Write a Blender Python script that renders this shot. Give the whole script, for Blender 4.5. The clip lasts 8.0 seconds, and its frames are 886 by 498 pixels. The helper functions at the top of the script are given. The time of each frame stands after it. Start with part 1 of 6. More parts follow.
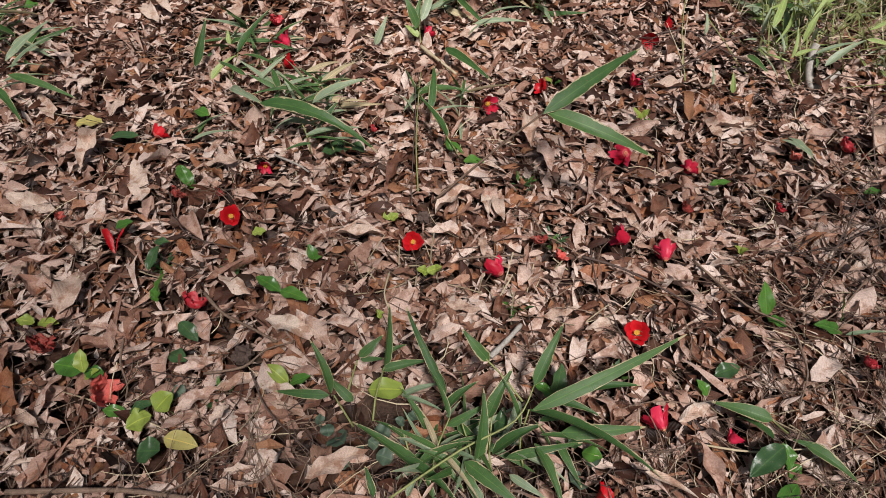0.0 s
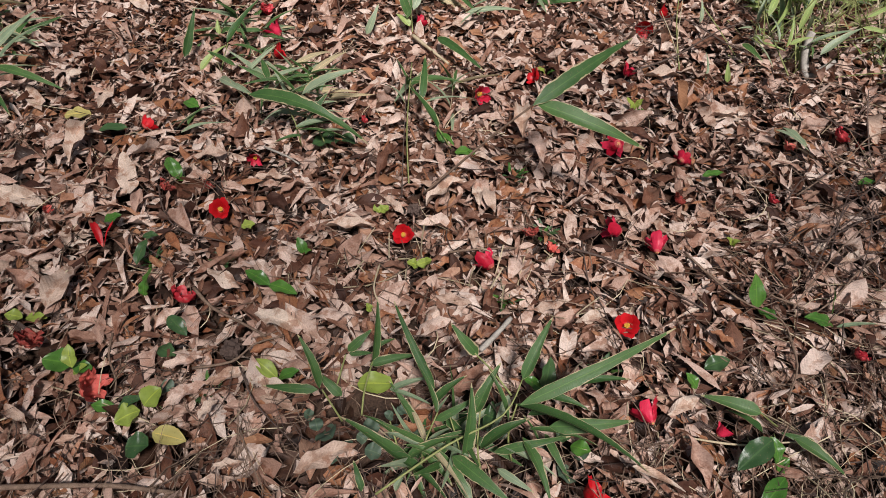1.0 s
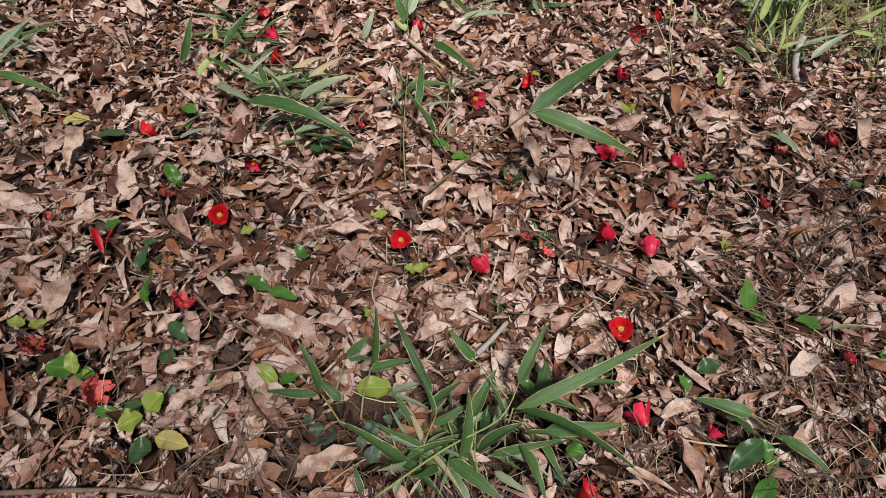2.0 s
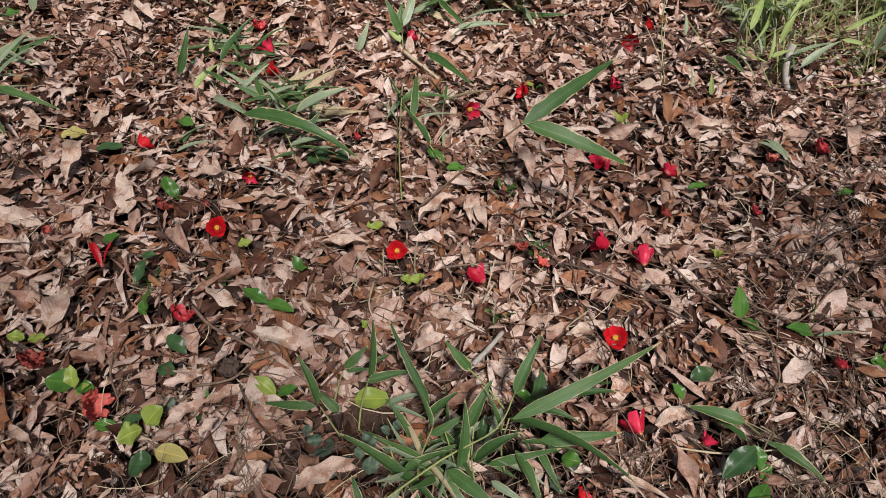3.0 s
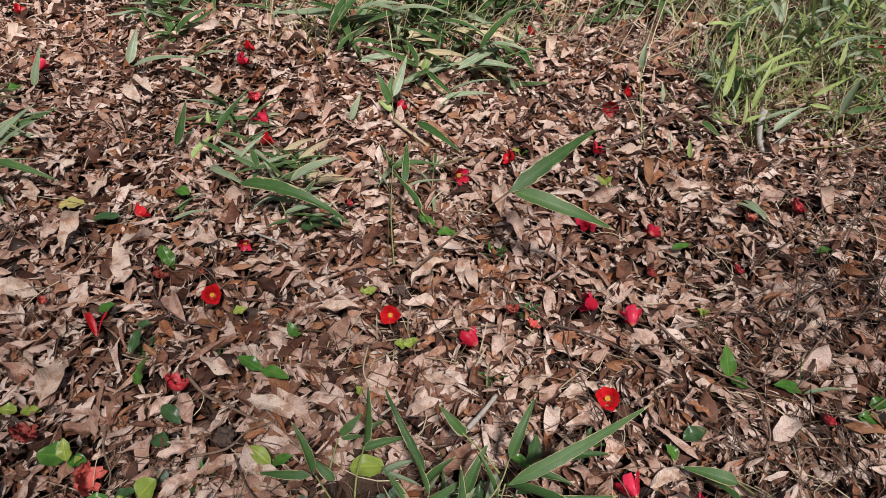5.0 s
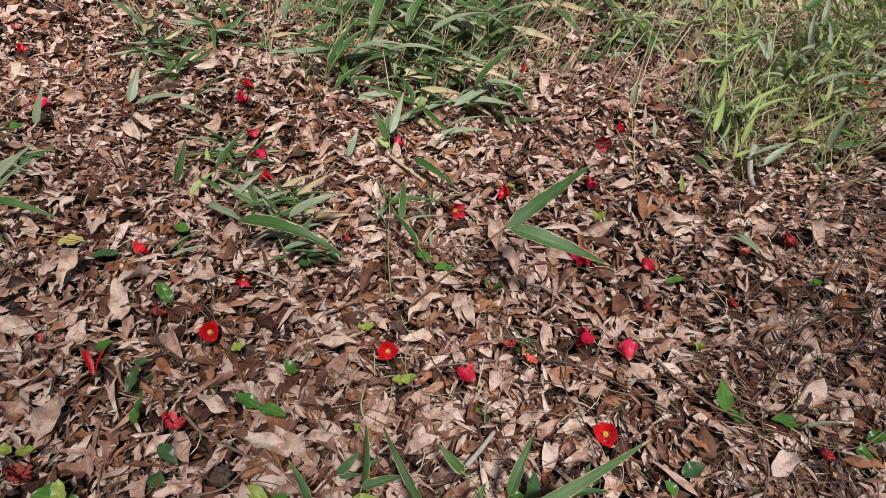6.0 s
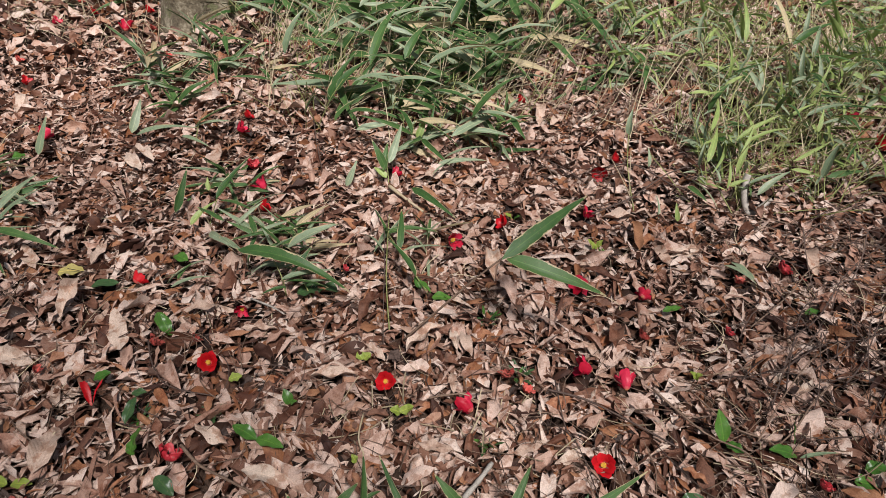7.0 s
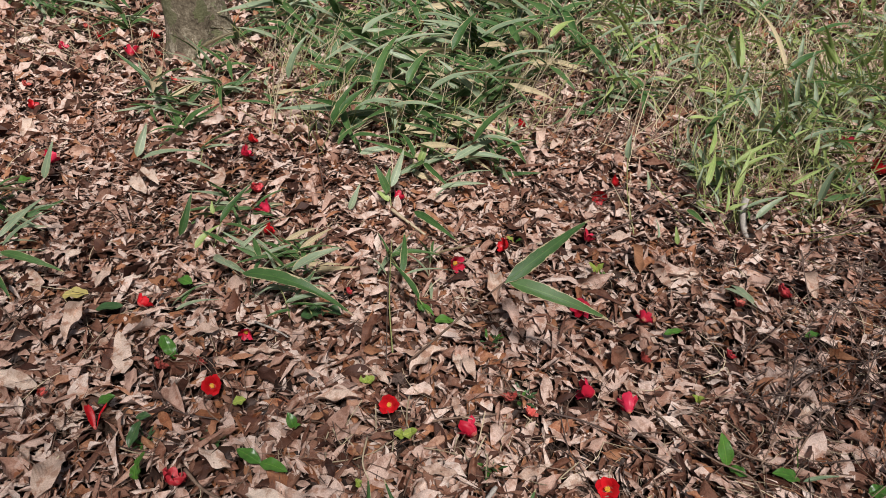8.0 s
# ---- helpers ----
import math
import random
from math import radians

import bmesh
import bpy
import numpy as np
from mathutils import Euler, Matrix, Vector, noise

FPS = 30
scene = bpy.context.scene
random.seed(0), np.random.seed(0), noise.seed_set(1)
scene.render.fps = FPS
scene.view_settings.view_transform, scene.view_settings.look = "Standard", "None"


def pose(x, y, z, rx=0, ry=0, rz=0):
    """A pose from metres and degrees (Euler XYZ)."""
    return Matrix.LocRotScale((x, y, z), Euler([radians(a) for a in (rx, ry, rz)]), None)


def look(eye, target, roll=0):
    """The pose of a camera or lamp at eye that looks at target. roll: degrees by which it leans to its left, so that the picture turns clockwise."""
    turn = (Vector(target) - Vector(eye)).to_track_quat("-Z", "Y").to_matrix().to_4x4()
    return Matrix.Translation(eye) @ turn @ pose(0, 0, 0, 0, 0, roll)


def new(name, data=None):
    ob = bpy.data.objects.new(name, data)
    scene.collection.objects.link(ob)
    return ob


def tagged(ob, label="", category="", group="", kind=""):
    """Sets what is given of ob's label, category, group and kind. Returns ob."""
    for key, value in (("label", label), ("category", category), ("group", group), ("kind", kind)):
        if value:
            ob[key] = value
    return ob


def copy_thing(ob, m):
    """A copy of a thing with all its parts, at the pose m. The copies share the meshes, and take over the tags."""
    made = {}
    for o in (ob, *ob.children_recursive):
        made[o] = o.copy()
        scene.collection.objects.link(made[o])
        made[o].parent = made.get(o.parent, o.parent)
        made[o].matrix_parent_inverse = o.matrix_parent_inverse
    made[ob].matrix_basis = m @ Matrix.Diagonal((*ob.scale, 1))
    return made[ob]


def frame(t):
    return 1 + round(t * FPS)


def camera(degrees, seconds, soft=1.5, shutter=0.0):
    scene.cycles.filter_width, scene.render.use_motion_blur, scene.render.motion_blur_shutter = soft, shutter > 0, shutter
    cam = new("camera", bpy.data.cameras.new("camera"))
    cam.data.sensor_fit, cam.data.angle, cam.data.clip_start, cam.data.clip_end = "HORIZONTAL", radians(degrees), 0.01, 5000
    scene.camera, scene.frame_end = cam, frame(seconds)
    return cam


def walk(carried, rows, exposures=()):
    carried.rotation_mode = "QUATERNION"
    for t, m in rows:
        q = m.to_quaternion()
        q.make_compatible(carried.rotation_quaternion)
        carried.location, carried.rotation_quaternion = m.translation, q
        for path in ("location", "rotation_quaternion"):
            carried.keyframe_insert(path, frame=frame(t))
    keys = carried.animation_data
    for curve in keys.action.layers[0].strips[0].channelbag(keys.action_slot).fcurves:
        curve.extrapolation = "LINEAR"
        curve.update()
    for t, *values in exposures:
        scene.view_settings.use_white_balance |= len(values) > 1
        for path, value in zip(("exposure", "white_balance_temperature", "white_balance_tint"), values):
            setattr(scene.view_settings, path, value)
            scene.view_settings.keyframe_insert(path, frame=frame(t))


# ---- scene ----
cam = camera(71.0, 8.0, soft=0.65)
PATH = [
    (0, (-0.007, 0.0, 1.109), (0.001, 1.306, -0.405), 0.4),
    (0.5, (0.006, 0.007, 1.104), (0.012, 1.305, -0.418), 0.3),
    (1, (0.013, 0.013, 1.111), (0.023, 1.289, -0.429), 0.3),
    (1.5, (0.01, 0.014, 1.126), (0.028, 1.28, -0.422), 0.5),
    (3, (0.014, 0.017, 1.159), (0.046, 1.294, -0.38), 0.3),
    (3.5, (0.012, 0.012, 1.17), (0.054, 1.31, -0.35), 0.4),
    (4, (0.014, 0.009, 1.183), (0.066, 1.346, -0.304), 0.4),
    (4.5, (0.011, 0.011, 1.19), (0.071, 1.383, -0.264), 0.4),
    (6, (0.006, 0.01, 1.216), (0.091, 1.484, -0.133), 0.4),
    (6.5, (0.008, 0.005, 1.227), (0.095, 1.506, -0.092), 0.4),
    (7, (0.009, 0.007, 1.233), (0.1, 1.535, -0.054), 0.4),
    (7.5, (0.004, 0.003, 1.236), (0.1, 1.554, -0.023), 0.5),
    (8, (-0.003, 0.0, 1.249), (0.095, 1.57, 0.013), 0.5),
]
walk(cam, [(t, look(eye, target, roll)) for t, eye, target, roll in PATH], exposures=[(0.0, 0.0), (8.0, 0.0)])

# ---- light: bright hazy daylight, softened by two unseen camellias added as shade ----
SUN_HEIGHT, SUN_TURN = 62.0, 165.0   # degrees above the ground; clockwise from straight ahead
world = bpy.data.worlds.new("World")
scene.world = world
world.use_nodes = True
wt = world.node_tree
sky = wt.nodes.new("ShaderNodeTexSky")
sky.sky_type, sky.sun_disc = "NISHITA", False
sky.sun_elevation, sky.sun_rotation = radians(SUN_HEIGHT), radians(SUN_TURN)
sky.dust_density, sky.ozone_density = 3.0, 0.6
wt.links.new(sky.outputs[0], wt.nodes["Background"].inputs[0])
wt.nodes["Background"].inputs[1].default_value = 0.040
sun_data = bpy.data.lights.new("sun", "SUN")
sun_data.energy, sun_data.angle, sun_data.color = 5.15, radians(8), (1.0, 0.956, 0.948)
sun = new("sun", sun_data)
away = Vector((math.sin(radians(SUN_TURN)), math.cos(radians(SUN_TURN)), math.tan(radians(SUN_HEIGHT))))
sun.matrix_world = look(away * 10, (0, 0, 0))


# ---- materials ----
class Nodes:
    """A principled material and short ways to add nodes to it."""

    def __init__(self, name, rough=0.6, spec=0.35):
        self.mat = bpy.data.materials.new(name)
        self.mat.use_nodes = True
        self.tree = self.mat.node_tree
        self.bsdf = self.tree.nodes["Principled BSDF"]
        self.bsdf.inputs["Roughness"].default_value = rough
        self.bsdf.inputs["Specular IOR Level"].default_value = spec

    def add(self, kind, **values):
        node = self.tree.nodes.new(kind)
        if "operation" in values:
            node.operation = values["operation"]
        if "blend_type" in values:
            node.data_type, node.blend_type = "RGBA", values["blend_type"]
        return node

    def link(self, a, b):
        self.tree.links.new(a, b)

    def value(self, slot, v):
        if isinstance(v, (int, float)):
            slot.default_value = v
        else:
            self.link(v, slot)

    def math(self, op, a, b=0.0, c=0.0):
        n = self.add("ShaderNodeMath", operation=op)
        for slot, v in zip(n.inputs, (a, b, c)):
            self.value(slot, v)
        return n.outputs[0]

    def noise(self, scale, detail=3.0, rough=0.6, vector=None):
        n = self.add("ShaderNodeTexNoise")
        n.inputs["Scale"].default_value, n.inputs["Detail"].default_value = scale, detail
        n.inputs["Roughness"].default_value = rough
        if vector is not None:
            self.link(vector, n.inputs["Vector"])
        return n.outputs["Fac"]

    def ramp(self, fac, stops, mode="LINEAR"):
        n = self.add("ShaderNodeValToRGB")
        n.color_ramp.interpolation = mode
        while len(n.color_ramp.elements) < len(stops):
            n.color_ramp.elements.new(0.5)
        for e, (p, c) in zip(n.color_ramp.elements, stops):
            e.position, e.color = p, (*c, 1)
        self.value(n.inputs[0], fac)
        return n.outputs[0]

    def mix(self, fac, a, b, kind="MIX"):
        n = self.add("ShaderNodeMix", blend_type=kind)
        self.value(n.inputs[0], fac)
        for slot, v in ((n.inputs[6], a), (n.inputs[7], b)):
            if isinstance(v, tuple):
                slot.default_value = (*v, 1)
            else:
                self.link(v, slot)
        return n.outputs[2]

    def place(self):
        return self.add("ShaderNodeNewGeometry").outputs["Position"]

    def chance(self):
        """A number of its own for each object and each loose piece of a joined mesh."""
        a = self.add("ShaderNodeObjectInfo").outputs["Random"]
        b = self.add("ShaderNodeNewGeometry").outputs["Random Per Island"]
        return self.math("FRACT", self.math("ADD", a, b))

    def along(self):
        """u along the leaf from stalk to tip, v across it, -1 to 1."""
        uv = self.add("ShaderNodeUVMap").outputs[0]
        s = self.add("ShaderNodeSeparateXYZ")
        self.link(uv, s.inputs[0])
        return s.outputs[0], self.math("MULTIPLY_ADD", s.outputs[1], 2.0, -1.0)

    def bump(self, height, strength, distance=0.002):
        n = self.add("ShaderNodeBump")
        n.inputs["Strength"].default_value, n.inputs["Distance"].default_value = strength, distance
        self.link(height, n.inputs["Height"])
        self.link(n.outputs[0], self.bsdf.inputs["Normal"])

    def colour(self, c, thin=0.0):
        """thin: the share of light that passes through to the other side."""
        self.link(c, self.bsdf.inputs["Base Color"])
        if thin:
            glow = self.add("ShaderNodeBsdfTranslucent")
            self.link(c, glow.inputs["Color"])
            both = self.add("ShaderNodeMixShader")
            both.inputs[0].default_value = thin
            self.link(self.bsdf.outputs[0], both.inputs[1])
            self.link(glow.outputs[0], both.inputs[2])
            self.link(both.outputs[0], self.tree.nodes["Material Output"].inputs["Surface"])
        return self.mat


def dry_leaf_material(name, stops, rough=0.62):
    m = Nodes(name, rough, 0.3)
    u, v = m.along()
    w = m.math("ABSOLUTE", v)
    r = m.chance()
    base = m.ramp(r, stops, "LINEAR")
    place = m.place()
    blotch = m.noise(38.0, 4.0, 0.65, place)
    base = m.mix(m.math("MULTIPLY", m.math("SMOOTH_MIN", m.math("MULTIPLY", m.math("MAXIMUM", m.math("SUBTRACT", blotch, 0.48), 0.0), 6.0), 0.75, 0.1), 1.0), base, m.mix(1.0, base, (0.55, 0.42, 0.35), "MULTIPLY"))
    stain = m.noise(13.0, 3.0, 0.6, place)
    base = m.mix(m.math("MULTIPLY", m.math("GREATER_THAN", m.math("MULTIPLY_ADD", blotch, 0.5, stain), 0.83), 0.45), base, m.mix(1.0, base, (0.85, 0.62, 0.50), "MULTIPLY"))
    grain = m.noise(330.0, 3.0, 0.7, place)
    base = m.mix(1.0, base, m.ramp(grain, [(0.25, (0.68, 0.65, 0.63)), (0.75, (1.18, 1.18, 1.18))]), "MULTIPLY")
    vein = m.math("SINE", m.math("MULTIPLY", m.math("MULTIPLY_ADD", w, -0.22, u), 72.0))
    thin = m.math("GREATER_THAN", vein, 0.92)
    rib = m.math("LESS_THAN", w, 0.07)
    lines = m.math("MAXIMUM", m.math("MULTIPLY", thin, 0.5), rib)
    base = m.mix(m.math("MULTIPLY", lines, 0.22), base, m.mix(1.0, base, (1.45, 1.4, 1.3), "MULTIPLY"))
    m.bump(m.math("ADD", m.math("MULTIPLY", vein, 0.25), m.math("ADD", grain, m.math("MULTIPLY", rib, 0.8))), 0.55, 0.0014)
    m.link(m.math("MULTIPLY_ADD", grain, 0.35, rough - 0.17), m.bsdf.inputs["Roughness"])
    return m.colour(base)


BROWNS = [(0.0, (0.044, 0.018, 0.012)), (0.13, (0.120, 0.050, 0.029)), (0.26, (0.255, 0.132, 0.088)), (0.40, (0.395, 0.245, 0.186)),
          (0.53, (0.53, 0.370, 0.300)), (0.70, (0.63, 0.478, 0.402)), (0.90, (0.68, 0.555, 0.480)), (0.97, (0.37, 0.172, 0.090))]
DRY = dry_leaf_material("dry_leaf_brown", BROWNS)
PALE = dry_leaf_material("dry_leaf_pale", [(0.0, (0.47, 0.335, 0.26)), (0.5, (0.57, 0.43, 0.345)), (1.0, (0.62, 0.505, 0.415))], 0.55)
# rotted brown, darkened further so the colour deepens shade between upper leaves
DECAYED_GAP_SHADE = dry_leaf_material("decayed_leaf_gap_shade", [(0.0, (0.016, 0.009, 0.007)), (0.5, (0.050, 0.025, 0.016)), (1.0, (0.12, 0.062, 0.040))], 0.5)
RUST = dry_leaf_material("dry_leaf_rust", [(0.0, (0.24, 0.095, 0.042)), (1.0, (0.36, 0.185, 0.10))])


def green_leaf_material(name, low, high, rough=0.38, edge=None, stripes=46.0, spec=0.5):
    """edge: the colour of a dry margin."""
    m = Nodes(name, rough, spec)
    u, v = m.along()
    w = m.math("ABSOLUTE", v)
    place = m.place()
    cloud = m.noise(34.0, 4.0, 0.7, place)
    r = m.chance()
    base = m.mix(m.math("MULTIPLY_ADD", r, 0.5, m.math("MULTIPLY_ADD", cloud, 1.0, -0.25)), low, high)
    fine = m.math("SINE", m.math("MULTIPLY", v, stripes))
    base = m.mix(m.math("MULTIPLY_ADD", fine, 0.10, 0.10), base, m.mix(1.0, base, (1.5, 1.45, 1.3), "MULTIPLY"))
    base = m.mix(m.math("MULTIPLY", m.math("LESS_THAN", w, 0.06), 0.55), base, m.mix(1.0, base, (1.9, 1.7, 1.4), "MULTIPLY"))
    if edge:
        base = m.mix(m.math("MULTIPLY", m.math("GREATER_THAN", w, 0.92), 0.30), base, edge)
        wob = m.noise(26.0, 4.0, 0.65, place)
        dry = m.math("GREATER_THAN", m.math("ADD", w, m.math("MULTIPLY", m.math("SUBTRACT", wob, 0.5), 1.1)), 0.92)
        tip = m.math("GREATER_THAN", m.math("ADD", u, m.math("MULTIPLY", wob, 0.16)), 1.02)
        base = m.mix(m.math("MULTIPLY", m.math("MAXIMUM", dry, tip), 0.9), base, edge)
    speck = m.noise(260.0, 2.0, 0.6, place)
    base = m.mix(m.math("MULTIPLY", m.math("GREATER_THAN", speck, 0.66), 0.5), base, (0.21, 0.16, 0.08))
    m.bump(m.math("ADD", m.math("MULTIPLY", fine, 0.4), speck), 0.4, 0.0008)
    m.link(m.math("MULTIPLY_ADD", speck, 0.3, rough - 0.12), m.bsdf.inputs["Roughness"])
    return m.colour(base, 0.22)


STRAW_EDGE = (0.50, 0.42, 0.24)
SASA = green_leaf_material("bamboo_blade_green", (0.026, 0.080, 0.020), (0.095, 0.180, 0.055), 0.38, STRAW_EDGE, 46.0, 0.4)
SASA_YOUNG = green_leaf_material("bamboo_blade_yellow_green", (0.16, 0.245, 0.055), (0.38, 0.48, 0.17), 0.40, (0.46, 0.42, 0.18))
# green blade with the sky's pale sheen put into its base colour
SASA_SHEEN = green_leaf_material("bamboo_blade_sheen_grey_green", (0.12, 0.19, 0.10), (0.35, 0.42, 0.28), 0.34, STRAW_EDGE, 46.0, 0.5)
SASA_DRY = green_leaf_material("bamboo_blade_dried", (0.40, 0.32, 0.18), (0.58, 0.50, 0.33), 0.55, STRAW_EDGE, 46.0, 0.3)
GLOSSY = green_leaf_material("broad_leaf_green", (0.040, 0.12, 0.018), (0.105, 0.24, 0.040), 0.30, None, 9.0)
DARK = green_leaf_material("broad_leaf_dark", (0.035, 0.085, 0.030), (0.065, 0.125, 0.045), 0.33, None, 9.0)
LIME = green_leaf_material("broad_leaf_lime", (0.22, 0.30, 0.045), (0.33, 0.40, 0.085), 0.42, None, 9.0)
YELLOW = green_leaf_material("broad_leaf_yellow", (0.42, 0.36, 0.11), (0.55, 0.47, 0.17), 0.5, None, 9.0)
COIN = green_leaf_material("coin_leaf_grey_green", (0.06, 0.10, 0.065), (0.11, 0.155, 0.105), 0.5, None, 5.0)


def petal_material(name, low, high, rough, brown):
    m = Nodes(name, rough, 0.4)
    u, v = m.along()
    place = m.place()
    base = m.mix(m.chance(), low, high)
    lines = m.math("SINE", m.math("MULTIPLY", v, 34.0))
    base = m.mix(m.math("MULTIPLY_ADD", lines, 0.06, 0.08), base, m.mix(1.0, base, (0.5, 0.35, 0.35), "MULTIPLY"))
    base = m.mix(m.math("MULTIPLY", m.math("LESS_THAN", u, 0.16), 0.5), base, (0.62, 0.20, 0.16))
    spot = m.noise(120.0, 3.0, 0.6, place)
    base = m.mix(m.math("MULTIPLY", m.math("GREATER_THAN", spot, 0.66 - brown * 0.2), 0.35 + brown * 0.4), base, (0.20, 0.055, 0.03))
    m.bump(m.math("ADD", m.math("MULTIPLY", lines, 0.12), m.math("MULTIPLY", spot, 2.0)), 0.35, 0.0008)
    return m.colour(base, 0.12)


RED = petal_material("petal_red", (0.42, 0.004, 0.008), (0.70, 0.014, 0.024), 0.45, 0.0)
ROSE = petal_material("petal_rose_red", (0.44, 0.006, 0.026), (0.74, 0.034, 0.090), 0.45, 0.05)
FADED = petal_material("petal_faded", (0.60, 0.075, 0.060), (0.72, 0.18, 0.14), 0.6, 0.3)
WILTED = petal_material("petal_wilted_rose", (0.46, 0.018, 0.032), (0.66, 0.080, 0.090), 0.5, 0.25)
BROWNED = petal_material("petal_browned", (0.30, 0.030, 0.024), (0.48, 0.11, 0.085), 0.65, 0.6)


def plain_material(name, low, high, scale, rough, relief=0.4, distance=0.002, stretch=(1, 1, 1)):
    m = Nodes(name, rough, 0.3)
    mapping = m.add("ShaderNodeMapping")
    mapping.inputs["Scale"].default_value = stretch
    m.link(m.place(), mapping.inputs[0])
    a, b = m.noise(scale, 5.0, 0.65, mapping.outputs[0]), m.noise(scale * 7, 3.0, 0.6, mapping.outputs[0])
    base = m.ramp(m.math("MULTIPLY_ADD", b, 0.5, m.math("MULTIPLY", a, 0.6)), [(0.36, low), (0.72, high)])
    base = m.mix(m.math("MULTIPLY", m.chance(), 0.35), base, m.mix(1.0, base, (0.55, 0.5, 0.48), "MULTIPLY"))
    m.bump(m.math("ADD", a, b), relief, distance)
    return m.colour(base)


SOIL = plain_material("dark_humus_soil", (0.022, 0.014, 0.010), (0.105, 0.062, 0.042), 24.0, 0.9, 0.8, 0.006)
TWIG = plain_material("dry_twig", (0.10, 0.060, 0.040), (0.31, 0.215, 0.155), 90.0, 0.8)
DARK_TWIG = plain_material("dark_twig", (0.045, 0.03, 0.025), (0.15, 0.10, 0.08), 90.0, 0.8)
STRAW = plain_material("straw_stalk", (0.44, 0.35, 0.21), (0.66, 0.56, 0.39), 60.0, 0.6)
CULM = plain_material("bamboo_culm", (0.17, 0.20, 0.06), (0.40, 0.42, 0.17), 60.0, 0.5)
GREY_WOOD = plain_material("weathered_grey_wood", (0.24, 0.21, 0.18), (0.52, 0.48, 0.42), 55.0, 0.75)
SEED_STEM = plain_material("green_stem", (0.08, 0.12, 0.035), (0.20, 0.22, 0.08), 60.0, 0.55)
FILAMENT = plain_material("pale_filament", (0.58, 0.34, 0.10), (0.70, 0.48, 0.18), 200.0, 0.5)
ANTHER = plain_material("yellow_anther", (0.70, 0.38, 0.03), (0.85, 0.56, 0.07), 300.0, 0.7)


def bark_material():
    m = Nodes("lichen_bark", 0.9, 0.2)
    place = m.place()
    a, b = m.noise(9.0, 6.0, 0.7, place), m.noise(60.0, 4.0, 0.7, place)
    base = m.ramp(m.math("MULTIPLY_ADD", b, 0.5, m.math("MULTIPLY", a, 0.5)), [(0.36, (0.055, 0.042, 0.028)), (0.5, (0.17, 0.14, 0.095)), (0.64, (0.42, 0.37, 0.27))])
    moss = m.noise(5.0, 4.0, 0.6, place)
    base = m.mix(m.math("MULTIPLY", m.math("GREATER_THAN", moss, 0.56), 0.55), base, (0.15, 0.17, 0.075))
    m.bump(m.math("ADD", a, b), 0.9, 0.012)
    return m.colour(base)


BARK = bark_material()


# ---- shapes ----
def relief(x, y):
    """Height of the top of the forest floor; works on numbers and arrays."""
    s = np.sin
    return (0.011 * s(3.1 * x + 1.3 * y + 0.4) + 0.009 * s(-2.2 * x + 4.3 * y + 1.9) + 0.006 * s(8.3 * x - 5.1 * y)
            + 0.005 * s(6.4 * x + 9.7 * y + 2.2) + 0.003 * s(17.0 * x + 6.0 * y) + 0.003 * s(-9.0 * x + 19.0 * y))


def rise(x, y):
    return float(relief(x, y))


def from_grid(name, verts, rows, cols, material):
    """A smooth mesh from (rows + 1) x (cols + 1) points with a leaf's u and v."""
    quads = [(r * (cols + 1) + c, r * (cols + 1) + c + 1, (r + 1) * (cols + 1) + c + 1, (r + 1) * (cols + 1) + c) for r in range(rows) for c in range(cols)]
    me = bpy.data.meshes.new(name)
    me.from_pydata([tuple(v) for v in verts], [], quads)
    uv = me.uv_layers.new(name="UVMap")
    for loop in me.loops:
        r, c = divmod(loop.vertex_index, cols + 1)
        uv.data[loop.index].uv = (r / rows, c / cols)
    me.polygons.foreach_set("use_smooth", [True] * len(quads))
    me.materials.append(material)
    return me


def outline(u, kind):
    """Half width of a leaf at u, 0 to 1."""
    if kind == "blade":
        return (np.clip(u / 0.16, 0, 1) ** 0.55) * np.clip((1 - u) / 0.62, 0, 1) ** 0.85
    if kind == "round":
        return np.sqrt(np.clip(1 - (2 * u - 1) ** 2, 0, 1))
    return np.sin(np.pi * np.clip(u, 0, 1) ** 0.88) ** 0.85


def leaf_points(length, width, rows, cols, kind="oval", arch=0.0, cup=0.0, twist=0.0, ragged=0.0, bite=0.0, rng=None, wave=0.0):
    """Points of a leaf that lies along x from the origin, its face up."""
    u = np.repeat(np.linspace(0, 1, rows + 1), cols + 1)
    v = np.tile(np.linspace(-1, 1, cols + 1), rows + 1)
    half = outline(u, kind) * width / 2 + 0.0008
    if rng is not None:
        half = half * (1 + ragged * rng.uniform(-1, 0.6, half.shape))
    x = u * length
    if bite and rng is not None:
        x = np.minimum(x, length * (bite + 0.12 * np.sin(v * 5 + rng.uniform(0, 6)) + 0.1 * v * rng.uniform(-1, 1)))
    turn = twist * (u - 0.5)
    across, lift = v * half, cup * np.abs(v) ** 1.5 * half
    y = across * np.cos(turn) - lift * np.sin(turn)
    z = across * np.sin(turn) + lift * np.cos(turn) + arch * length * 4 * u * (1 - u)
    if wave and rng is not None:
        z = z + wave * half * np.abs(v) * np.sin(u * rng.uniform(7, 15) + np.sign(v) * rng.uniform(0, 3) + rng.uniform(0, 6))
    return np.stack([x, y, z], 1)


def part(name, data, parent, label="", m=None):
    ob = new(name, data)
    ob.parent = parent
    if m is not None:
        ob.matrix_basis = m
    return tagged(ob, label) if label else ob


def root(name, at, label, category, group="", kind=""):
    ob = new(name)
    ob.empty_display_size = 0.02
    ob.location = at
    return tagged(ob, label, category, group, kind)


